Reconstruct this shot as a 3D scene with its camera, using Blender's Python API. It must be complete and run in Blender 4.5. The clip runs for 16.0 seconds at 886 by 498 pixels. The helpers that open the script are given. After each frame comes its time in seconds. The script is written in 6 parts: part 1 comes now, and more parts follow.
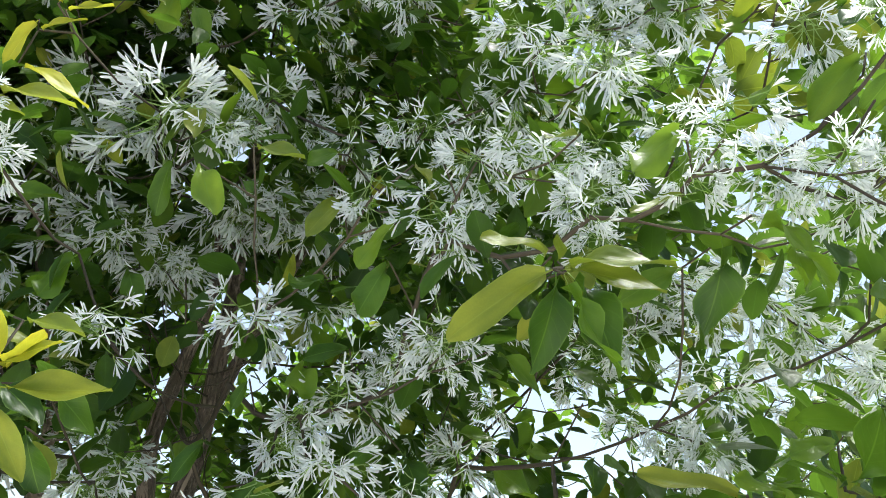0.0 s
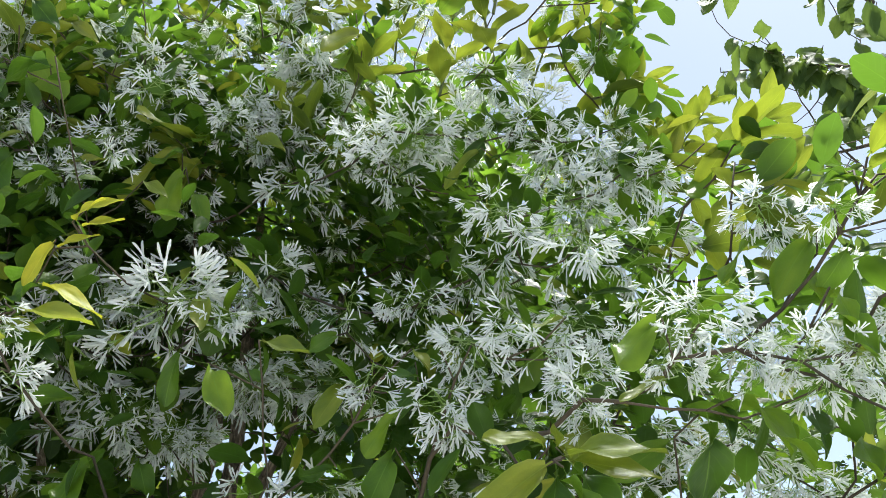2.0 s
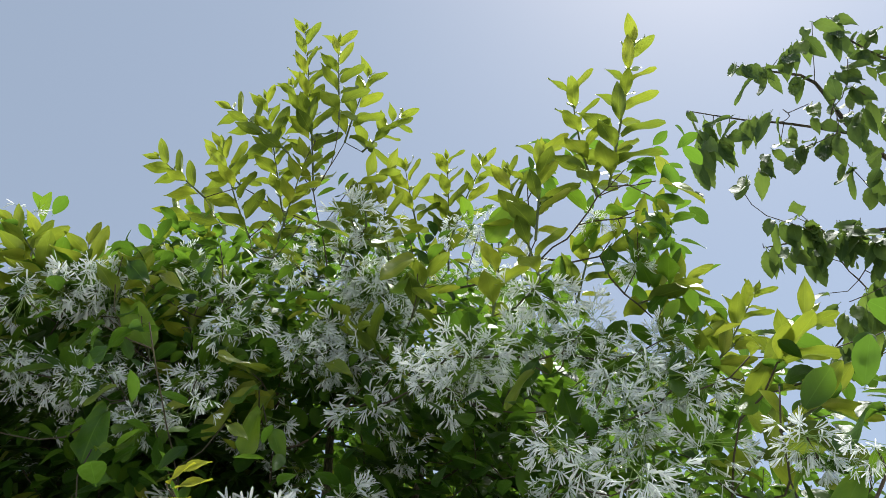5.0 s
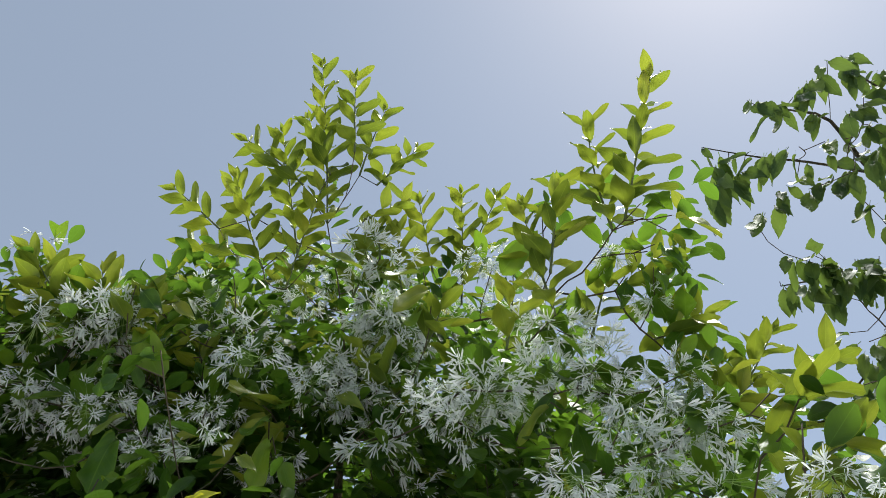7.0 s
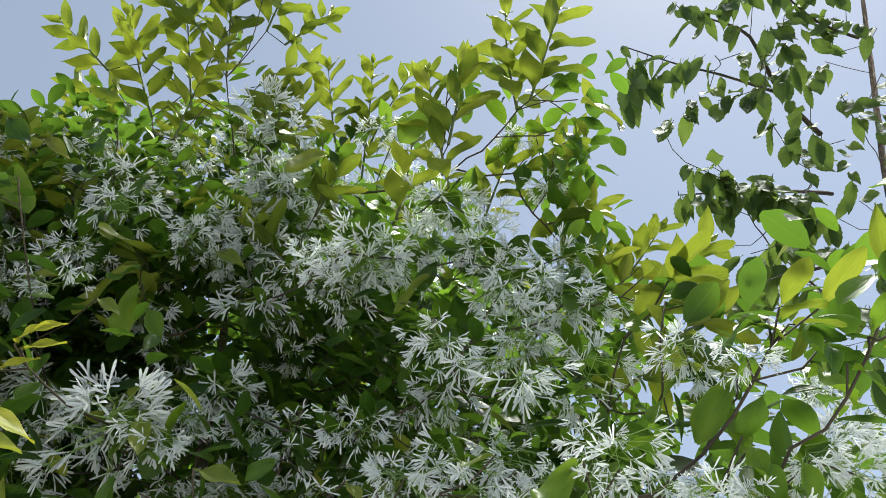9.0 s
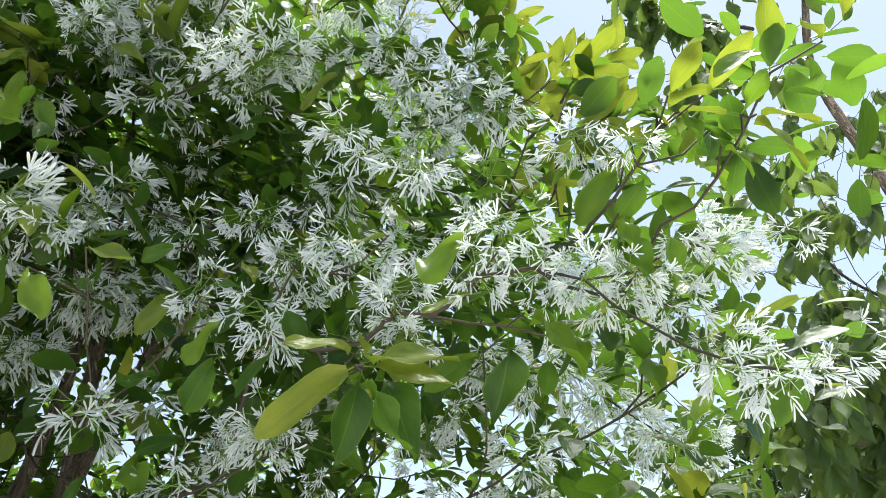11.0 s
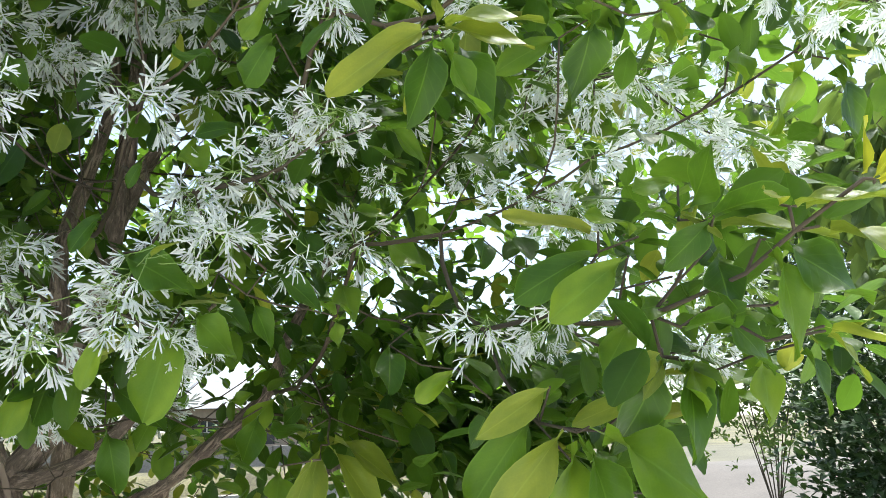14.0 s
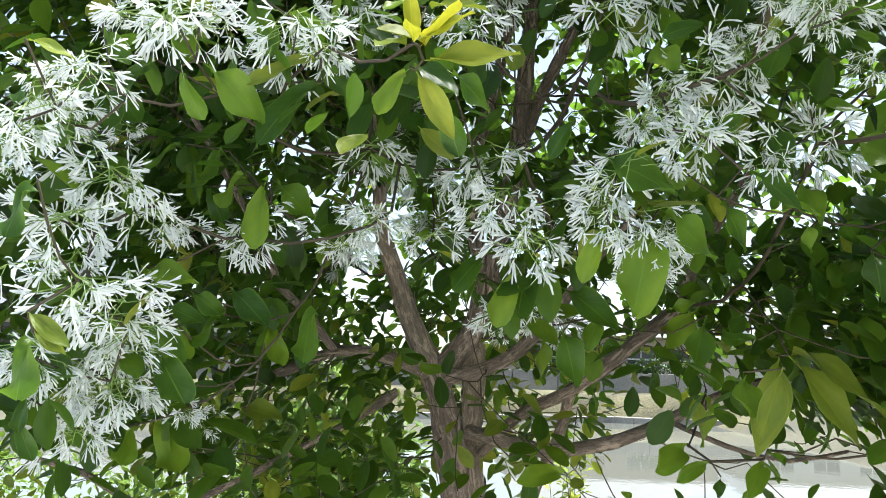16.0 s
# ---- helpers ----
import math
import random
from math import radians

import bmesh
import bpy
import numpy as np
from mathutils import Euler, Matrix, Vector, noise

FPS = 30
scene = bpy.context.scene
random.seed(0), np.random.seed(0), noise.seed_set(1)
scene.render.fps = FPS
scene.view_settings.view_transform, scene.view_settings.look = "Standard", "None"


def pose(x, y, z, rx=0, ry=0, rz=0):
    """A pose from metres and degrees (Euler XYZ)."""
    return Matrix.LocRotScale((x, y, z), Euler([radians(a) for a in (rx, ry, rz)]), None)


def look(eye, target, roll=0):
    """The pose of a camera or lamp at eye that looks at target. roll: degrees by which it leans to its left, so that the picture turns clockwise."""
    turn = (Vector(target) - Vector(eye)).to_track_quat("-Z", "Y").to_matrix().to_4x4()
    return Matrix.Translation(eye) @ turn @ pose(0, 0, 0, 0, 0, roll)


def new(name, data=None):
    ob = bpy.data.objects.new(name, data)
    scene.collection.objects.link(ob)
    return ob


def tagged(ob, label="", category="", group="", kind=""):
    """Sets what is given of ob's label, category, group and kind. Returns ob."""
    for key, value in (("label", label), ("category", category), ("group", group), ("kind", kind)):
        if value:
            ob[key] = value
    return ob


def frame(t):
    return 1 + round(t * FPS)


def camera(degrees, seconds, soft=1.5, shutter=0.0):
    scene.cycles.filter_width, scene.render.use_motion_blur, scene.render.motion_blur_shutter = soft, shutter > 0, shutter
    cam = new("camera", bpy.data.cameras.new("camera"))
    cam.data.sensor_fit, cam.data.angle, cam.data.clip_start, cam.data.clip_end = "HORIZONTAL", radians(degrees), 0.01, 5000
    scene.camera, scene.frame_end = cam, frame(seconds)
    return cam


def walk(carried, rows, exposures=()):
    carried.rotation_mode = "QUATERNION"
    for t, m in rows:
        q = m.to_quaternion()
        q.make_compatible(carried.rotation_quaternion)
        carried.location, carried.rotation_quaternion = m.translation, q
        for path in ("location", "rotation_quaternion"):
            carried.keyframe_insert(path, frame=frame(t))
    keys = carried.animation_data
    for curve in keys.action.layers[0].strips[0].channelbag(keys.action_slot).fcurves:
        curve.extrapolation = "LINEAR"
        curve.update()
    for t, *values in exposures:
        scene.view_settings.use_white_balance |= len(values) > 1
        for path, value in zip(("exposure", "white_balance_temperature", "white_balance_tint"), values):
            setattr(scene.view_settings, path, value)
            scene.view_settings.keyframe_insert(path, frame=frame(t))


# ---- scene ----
cam = camera(60.88, 16.0, soft=0.8)
PATH = [
    (0, (0.025, 0.111, 1.530), (0.637, 1.816, 2.379), 0.76),
    (0.5, (0.019, 0.099, 1.550), (0.646, 1.772, 2.449), 0.25),
    (1, (0.006, 0.071, 1.568), (0.632, 1.708, 2.532), -1.19),
    (1.5, (0.001, 0.044, 1.580), (0.618, 1.651, 2.598), -2.82),
    (2, (-0.015, 0.019, 1.591), (0.584, 1.585, 2.681), -3.88),
    (2.5, (-0.024, -0.010, 1.599), (0.538, 1.510, 2.770), -4.41),
    (3, (-0.030, -0.032, 1.606), (0.480, 1.437, 2.863), -4.12),
    (3.5, (-0.037, -0.057, 1.616), (0.438, 1.393, 2.909), -3.94),
    (4, (-0.040, -0.085, 1.617), (0.403, 1.328, 2.961), -4.06),
    (4.5, (-0.047, -0.113, 1.625), (0.371, 1.261, 3.017), -4.46),
    (5, (-0.048, -0.130, 1.635), (0.348, 1.223, 3.053), -5.58),
    (5.2, (-0.053, -0.131, 1.633), (0.337, 1.196, 3.078), -5.77),
    (7.3, (-0.047, -0.103, 1.633), (0.307, 1.183, 3.123), -3.87),
    (7.5, (-0.044, -0.091, 1.628), (0.320, 1.231, 3.084), -3.15),
    (8, (-0.032, -0.069, 1.621), (0.376, 1.308, 3.013), -1.77),
    (8.5, (-0.007, -0.059, 1.619), (0.506, 1.311, 2.983), -2.92),
    (9, (0.027, -0.049, 1.610), (0.625, 1.354, 2.905), -3.84),
    (9.5, (0.044, -0.040, 1.597), (0.753, 1.390, 2.802), -4.69),
    (9.7, (0.056, -0.036, 1.591), (0.797, 1.417, 2.749), -5.06),
    (11.8, (0.084, -0.004, 1.508), (0.958, 1.606, 2.312), -3.63),
    (12, (0.087, 0.009, 1.497), (0.971, 1.637, 2.251), -3.33),
    (12.5, (0.090, 0.032, 1.474), (0.988, 1.710, 2.089), -3.02),
    (13, (0.087, 0.045, 1.465), (0.988, 1.739, 2.029), -2.71),
    (13.5, (0.069, 0.064, 1.452), (0.966, 1.774, 1.971), -2.36),
    (14, (0.063, 0.083, 1.436), (0.904, 1.840, 1.887), -1.75),
    (14.5, (0.003, 0.095, 1.432), (0.631, 1.953, 1.826), -0.44),
    (15, (-0.030, 0.106, 1.425), (0.410, 2.022, 1.791), 0.61),
    (15.5, (-0.068, 0.117, 1.414), (0.164, 2.077, 1.736), 1.37),
    (16, (-0.113, 0.128, 1.399), (-0.082, 2.109, 1.668), 1.98),
]
walk(cam, [(t, look(eye, target, roll)) for t, eye, target, roll in PATH],
     exposures=[(0, 1.7), (1, 1.7), (2, 1.5), (3, 1.22), (5, 0.95), (7.5, 0.8), (9, 0.98), (9.7, 1.25), (11.8, 1.65), (13, 1.82), (14, 2.0), (15, 2.1), (16, 1.95)])

# ---- light: bright hazy sky, veiled sun high to the right ----
SUN_AZ, SUN_EL = radians(72), radians(66)
world = bpy.data.worlds.new("world")
scene.world = world
world.use_nodes = True
wt = world.node_tree
sky = wt.nodes.new("ShaderNodeTexSky")
sky.sky_type, sky.sun_disc = "NISHITA", False
sky.sun_elevation, sky.sun_rotation = SUN_EL, SUN_AZ
sky.dust_density, sky.air_density, sky.ozone_density = 0.7, 1.0, 1.0
# thin high haze evens the sky out
haze = wt.nodes.new("ShaderNodeMix")
haze.data_type = "RGBA"
haze.inputs[0].default_value = 0.45
haze.inputs[7].default_value = (3.7, 4.2, 4.65, 1)
wt.links.new(sky.outputs[0], haze.inputs[6])
wt.links.new(haze.outputs[2], wt.nodes["Background"].inputs[0])
wt.nodes["Background"].inputs[1].default_value = 0.079
sun = new("sun", bpy.data.lights.new("sun", "SUN"))
sun.data.energy, sun.data.angle, sun.data.color = 5.5, radians(24), (0.98, 0.98, 0.93)
sun.matrix_world = look((math.sin(SUN_AZ) * math.cos(SUN_EL) * 50, math.cos(SUN_AZ) * math.cos(SUN_EL) * 50, math.sin(SUN_EL) * 50), (0, 0, 0))


# ---- materials ----
def material(name, rough=0.6):
    m = bpy.data.materials.new(name)
    m.use_nodes = True
    t = m.node_tree
    b = t.nodes["Principled BSDF"]
    b.inputs["Roughness"].default_value = rough
    return m, t, b


def node(t, kind, **given):
    n = t.nodes.new("ShaderNode" + kind)
    for k, v in given.items():
        n.inputs[k].default_value = v
    return n


def ramp(t, source, stops):
    r = t.nodes.new("ShaderNodeValToRGB")
    e = r.color_ramp.elements
    while len(e) < len(stops):
        e.new(0.5)
    for el, (p, c) in zip(e, stops):
        el.position, el.color = p, (*c, 1)
    t.links.new(source, r.inputs[0])
    return r.outputs[0]


def mix(t, how, fac, a, b):
    n = t.nodes.new("ShaderNodeMix")
    n.data_type, n.blend_type = "RGBA", how
    for sock, v in ((n.inputs[0], fac), (n.inputs[6], a), (n.inputs[7], b)):
        if isinstance(v, (int, float)):
            sock.default_value = v
        elif isinstance(v, tuple):
            sock.default_value = (*v, 1)
        else:
            t.links.new(v, sock)
    return n.outputs[2]


def leaf_material(name, colours, glow, rough=0.48, island=False, through_=0.3):
    """A leaf blade: paler midrib and side veins, each leaf of its own green, light passing through."""
    m, t, b = material(name, rough)
    b.inputs["Specular IOR Level"].default_value = 0.26
    rnd = t.nodes.new("ShaderNodeNewGeometry").outputs["Random Per Island"] if island else t.nodes.new("ShaderNodeObjectInfo").outputs["Random"]
    base = ramp(t, rnd, [(i / (len(colours) - 1), c) for i, c in enumerate(colours)])
    uv = t.nodes.new("ShaderNodeUVMap")
    sep = t.nodes.new("ShaderNodeSeparateXYZ")
    t.links.new(uv.outputs[0], sep.inputs[0])
    off = node(t, "Math"); off.operation = "SUBTRACT"; off.inputs[1].default_value = 0.5
    t.links.new(sep.outputs[0], off.inputs[0])
    ab = node(t, "Math"); ab.operation = "ABSOLUTE"
    t.links.new(off.outputs[0], ab.inputs[0])
    rib = ramp(t, ab.outputs[0], [(0.0, (0.8, 0.8, 0.8)), (0.03, (0, 0, 0))])
    # side veins run forward from the midrib
    slant = node(t, "Math"); slant.operation = "MULTIPLY_ADD"; slant.inputs[1].default_value = -0.55
    t.links.new(ab.outputs[0], slant.inputs[0]); t.links.new(sep.outputs[1], slant.inputs[2])
    wave = node(t, "Math"); wave.operation = "MULTIPLY"; wave.inputs[1].default_value = 50.0
    t.links.new(slant.outputs[0], wave.inputs[0])
    sn = node(t, "Math"); sn.operation = "SINE"
    t.links.new(wave.outputs[0], sn.inputs[0])
    vein = ramp(t, sn.outputs[0], [(0.86, (0, 0, 0)), (1.0, (0.14, 0.14, 0.14))])
    veins = mix(t, "LIGHTEN", 1.0, rib, vein)
    margin = ramp(t, ab.outputs[0], [(0.455, (0, 0, 0)), (0.5, (0.7, 0.7, 0.7))])
    veins = mix(t, "LIGHTEN", 1.0, veins, margin)
    noi = node(t, "TexNoise", Scale=60.0, Detail=4.0)
    tc = t.nodes.new("ShaderNodeTexCoord")
    t.links.new(tc.outputs["Object"], noi.inputs["Vector"])
    spots = ramp(t, noi.outputs[0], [(0.35, (0.93, 0.94, 0.92)), (0.65, (1.04, 1.04, 1.0))])
    # broad lighter and darker patches, painted sheen and curve shading, different on each leaf
    wide = node(t, "TexNoise", Scale=2.2, Detail=2.0)
    wide.noise_dimensions = "4D"
    t.links.new(uv.outputs[0], wide.inputs["Vector"])
    seed = node(t, "Math"); seed.operation = "MULTIPLY"; seed.inputs[1].default_value = 80.0
    t.links.new(rnd, seed.inputs[0]); t.links.new(seed.outputs[0], wide.inputs["W"])
    sheen_areas = ramp(t, wide.outputs[0], [(0.3, (0.62, 0.72, 0.7)), (0.7, (1.28, 1.2, 1.1))])
    spots = mix(t, "MULTIPLY", 1.0, spots, sheen_areas)
    col = mix(t, "MULTIPLY", 1.0, base, spots)
    pale = mix(t, "MIX", veins, col, tuple(min(1, c * 1.4 + 0.008) for c in colours[len(colours) // 2]))
    t.links.new(pale, b.inputs["Base Color"])
    bump = node(t, "Bump", Strength=0.2, Distance=0.0008)
    t.links.new(veins, bump.inputs["Height"])
    swell = node(t, "TexNoise", Scale=2.6, Detail=1.0)
    t.links.new(tc.outputs["UV"], swell.inputs["Vector"])
    puff = node(t, "Bump", Strength=0.12, Distance=0.05)
    t.links.new(swell.outputs[0], puff.inputs["Height"])
    t.links.new(puff.outputs[0], bump.inputs["Normal"])
    t.links.new(bump.outputs[0], b.inputs["Normal"])
    tl = t.nodes.new("ShaderNodeBsdfTranslucent")
    gcol = mix(t, "MULTIPLY", 1.0, mix(t, "MIX", 0.5, base, glow), (1.5, 1.5, 1.2))
    t.links.new(gcol, tl.inputs[0])
    ms = t.nodes.new("ShaderNodeMixShader")
    ms.inputs[0].default_value = through_
    t.links.new(b.outputs[0], ms.inputs[1]); t.links.new(tl.outputs[0], ms.inputs[2])
    t.links.new(ms.outputs[0], t.nodes["Material Output"].inputs[0])
    return m


GREEN = [(0.014, 0.049, 0.007), (0.029, 0.081, 0.008), (0.060, 0.128, 0.011), (0.115, 0.187, 0.015)]
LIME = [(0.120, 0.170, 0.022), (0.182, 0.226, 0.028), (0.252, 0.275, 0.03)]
OLIVE = [(0.028, 0.062, 0.022), (0.055, 0.100, 0.029), (0.105, 0.155, 0.038)]
BRIGHT = [(0.020, 0.060, 0.011), (0.050, 0.116, 0.013), (0.106, 0.195, 0.018), (0.172, 0.26, 0.022)]     # full-grown outer leaves, greens lightened to put their light into the colour
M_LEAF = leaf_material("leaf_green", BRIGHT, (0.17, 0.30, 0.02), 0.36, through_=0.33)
M_SHOOT_LEAF = leaf_material("shoot_leaf", [(0.040, 0.074, 0.014), (0.082, 0.130, 0.018), (0.140, 0.188, 0.022), (0.205, 0.245, 0.026)], (0.24, 0.29, 0.03), 0.38, through_=0.33)
M_BUD = leaf_material("leaf_bud", [(0.34, 0.36, 0.03), (0.42, 0.40, 0.03)], (0.4, 0.4, 0.04), 0.5)
M_YOUNG = leaf_material("leaf_young", LIME, (0.26, 0.33, 0.03), 0.38, through_=0.28)
INNER_SHADED = [(0.008, 0.028, 0.005), (0.015, 0.047, 0.006), (0.032, 0.080, 0.008), (0.090, 0.160, 0.014)]     # same leaves inside the crown, greens darkened to paint in its shade
# shaded counterpart of the outer leaf materials, the crown's shade in its colour
M_FOLIAGE = leaf_material("inner_leaf_shaded", INNER_SHADED, (0.15, 0.28, 0.03), 0.42, island=True, through_=0.42)
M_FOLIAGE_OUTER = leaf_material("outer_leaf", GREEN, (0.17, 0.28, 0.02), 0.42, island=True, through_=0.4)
# lime greens for young leaves, and for sunlight painted onto some boughs
M_FOLIAGE_YOUNG_LIT = leaf_material("foliage_young_lit", LIME, (0.28, 0.32, 0.04), 0.42, island=True, through_=0.3)
M_OTHER = leaf_material("other_tree_leaf", OLIVE, (0.18, 0.26, 0.04), 0.62, island=True, through_=0.3)
M_BUSH = leaf_material("bush_leaf", [(0.012, 0.034, 0.012), (0.022, 0.052, 0.016), (0.036, 0.075, 0.02)], (0.05, 0.10, 0.02), 0.55, island=True, through_=0.12)
M_HEDGE = leaf_material("hedge_leaf", [(0.045, 0.092, 0.016), (0.076, 0.136, 0.02), (0.122, 0.186, 0.025)], (0.16, 0.24, 0.04), 0.55, island=True, through_=0.26)


def bark_material(name, dark, light, scale):
    m, t, b = material(name, 0.85)
    tc = t.nodes.new("ShaderNodeTexCoord")
    run = t.nodes.new("ShaderNodeAttribute")
    run.attribute_name = "along"
    mp = node(t, "Mapping"); mp.inputs["Scale"].default_value = (scale, scale, scale * 0.26)
    t.links.new(run.outputs["Vector"], mp.inputs[0])
    n1 = node(t, "TexNoise", Scale=9.0, Detail=10.0, Roughness=0.8)
    n2 = node(t, "TexNoise", Scale=2.0, Detail=3.0)
    t.links.new(mp.outputs[0], n1.inputs["Vector"]); t.links.new(tc.outputs["Object"], n2.inputs["Vector"])
    c1 = ramp(t, n1.outputs[0], [(0.3, dark), (0.5, tuple((a + c) / 2 for a, c in zip(dark, light))), (0.7, light)])
    c2 = ramp(t, n2.outputs[0], [(0.35, (0.6, 0.58, 0.55)), (0.65, (1.15, 1.1, 1.05))])
    # bare places where the outer bark has come off
    n3 = node(t, "TexNoise", Scale=4.5, Detail=6.0, Roughness=0.75)
    t.links.new(mp.outputs[0], n3.inputs["Vector"])
    bare_ = ramp(t, n3.outputs[0], [(0.52, (0, 0, 0)), (0.60, (0.75, 0.75, 0.75))])
    pale_ = mix(t, "MULTIPLY", 1.0, tuple(min(1.0, c * 1.4) for c in light), c2)
    t.links.new(mix(t, "MIX", bare_, mix(t, "MULTIPLY", 1.0, c1, c2), pale_), b.inputs["Base Color"])
    bump = node(t, "Bump", Strength=1.0, Distance=0.012)
    t.links.new(n1.outputs[0], bump.inputs["Height"]); t.links.new(bump.outputs[0], b.inputs["Normal"])
    return m


M_BARK = bark_material("bark", (0.072, 0.056, 0.047), (0.42, 0.34, 0.28), 15)
M_PEEL = bark_material("peeled_bark", (0.20, 0.145, 0.105), (0.58, 0.49, 0.40), 15)
M_TWIG = bark_material("twig_bark", (0.03, 0.024, 0.018), (0.12, 0.095, 0.06), 20)


def petal_material():
    m, t, b = material("petal", 0.55)
    rnd = t.nodes.new("ShaderNodeNewGeometry").outputs["Random Per Island"]
    col = ramp(t, rnd, [(0.0, (0.70, 0.74, 0.69)), (0.5, (0.77, 0.80, 0.79)), (1.0, (0.81, 0.84, 0.84))])
    t.links.new(col, b.inputs["Base Color"])
    tl = t.nodes.new("ShaderNodeBsdfTranslucent")
    t.links.new(col, tl.inputs[0])
    ms = t.nodes.new("ShaderNodeMixShader")
    ms.inputs[0].default_value = 0.35
    t.links.new(b.outputs[0], ms.inputs[1]); t.links.new(tl.outputs[0], ms.inputs[2])
    t.links.new(ms.outputs[0], t.nodes["Material Output"].inputs[0])
    return m


def plain(name, colour, rough=0.7, spread=0.25, scale=4.0, bump_by=0.2):
    """A painted, plastered or earthy surface with stains at two scales."""
    m, t, b = material(name, rough)
    tc = t.nodes.new("ShaderNodeTexCoord")
    big, fine = node(t, "TexNoise", Scale=scale * 0.2, Detail=5.0), node(t, "TexNoise", Scale=scale * 6, Detail=6.0)
    for n in (big, fine):
        t.links.new(tc.outputs["Object"], n.inputs["Vector"])
    c1 = ramp(t, big.outputs[0], [(0.3, tuple(c * (1 - spread) for c in colour)), (0.7, tuple(min(1, c * (1 + spread * 0.7)) for c in colour))])
    c2 = ramp(t, fine.outputs[0], [(0.3, (1 - spread,) * 3), (0.7, (1.05,) * 3)])
    t.links.new(mix(t, "MULTIPLY", 1.0, c1, c2), b.inputs["Base Color"])
    bump = node(t, "Bump", Strength=bump_by, Distance=0.02)
    t.links.new(fine.outputs[0], bump.inputs["Height"]); t.links.new(bump.outputs[0], b.inputs["Normal"])
    return m


M_PETAL = petal_material()
M_STALK = plain("flower_stalk", (0.22, 0.34, 0.08), 0.5, 0.15, 30)
M_SHOOT = plain("green_shoot", (0.10, 0.13, 0.04), 0.55, 0.25, 40)
M_GROUND = plain("earth_and_grass", (0.072, 0.068, 0.044), 0.95, 0.4, 1.5, 0.6)
M_PATH = plain("pale_path", (0.066, 0.058, 0.053), 0.9, 0.2, 3.0, 0.4)
# unseen pale paving, added to bounce light up into the crown's near side
M_BOUNCE_PAVING = plain("bounce_paving", (0.48, 0.47, 0.45), 0.85, 0.12, 2.0, 0.3)
# slabs 0.6 m long with dark joints
joints = M_BOUNCE_PAVING.node_tree
slab = node(joints, "TexBrick", Scale=1.0)
slab.inputs["Brick Width"].default_value, slab.inputs["Row Height"].default_value, slab.inputs["Mortar Size"].default_value = 0.6, 0.4, 0.006
slab.inputs["Color1"].default_value, slab.inputs["Color2"].default_value, slab.inputs["Mortar"].default_value = (1, 1, 1, 1), (0.86, 0.85, 0.84, 1), (0.3, 0.29, 0.27, 1)
joints.links.new(joints.nodes.new("ShaderNodeTexCoord").outputs["Object"], slab.inputs["Vector"])
slab_colour = joints.nodes["Principled BSDF"].inputs["Base Color"]
joints.links.new(mix(joints, "MULTIPLY", 1.0, slab_colour.links[0].from_socket, slab.outputs[0]), slab_colour)
M_GRASS = plain("grass_bank", (0.10, 0.092, 0.045), 0.95, 0.65, 2.0, 0.8)
M_STONE = plain("stone_wall", (0.27, 0.26, 0.24), 0.85, 0.35, 3.0, 0.6)
M_WHITE = plain("white_plaster", (0.52, 0.51, 0.49), 0.8, 0.12, 1.0)
M_OCHRE = plain("tan_plaster", (0.33, 0.27, 0.21), 0.8, 0.2, 1.0)
M_ROOF = plain("grey_roof", (0.13, 0.14, 0.16), 0.7, 0.3, 6.0)
M_GLASS = plain("dark_window", (0.03, 0.035, 0.04), 0.15, 0.2, 2.0)


def water_material():
    m, t, b = material("pond_water", 0.04)
    b.inputs["Base Color"].default_value = (0.11, 0.115, 0.10, 1)
    b.inputs["IOR"].default_value = 1.45
    b.inputs["Specular IOR Level"].default_value = 1.0
    tc = t.nodes.new("ShaderNodeTexCoord")
    n = node(t, "TexNoise", Scale=2.5, Detail=3.0)
    t.links.new(tc.outputs["Object"], n.inputs["Vector"])
    bump = node(t, "Bump", Strength=0.05, Distance=0.03)
    t.links.new(n.outputs[0], bump.inputs["Height"]); t.links.new(bump.outputs[0], b.inputs["Normal"])
    return m


M_WATER = water_material()


# ---- mesh helpers ----
def part(name, bm, mat, parent=None, label=""):
    """Links a bmesh as one mesh object, under a thing or a part."""
    me = bpy.data.meshes.new(name)
    bm.to_mesh(me)
    bm.free()
    for m in mat if isinstance(mat, (list, tuple)) else [mat]:
        me.materials.append(m)
    ob = new(name, me)
    ob.parent = parent
    if label:
        tagged(ob, label)
    return ob


def thing(name, at, label, category, group="", kind=""):
    ob = new(name)
    ob.location = at
    ob.empty_display_size = 0.1
    return tagged(ob, label, category, group, kind)


def box(bm, x0, x1, y0, y1, z0, z1, mat=0, bevel=0.0):
    r = bmesh.ops.create_cube(bm, size=1.0)
    for v in r["verts"]:
        v.co = Vector((x0 + (v.co.x + 0.5) * (x1 - x0), y0 + (v.co.y + 0.5) * (y1 - y0), z0 + (v.co.z + 0.5) * (z1 - z0)))
    for f in {f for v in r["verts"] for f in v.link_faces}:
        f.material_index = mat
    if bevel:
        bmesh.ops.bevel(bm, geom=list({e for v in r["verts"] for e in v.link_edges}), offset=bevel, segments=2, affect="EDGES")


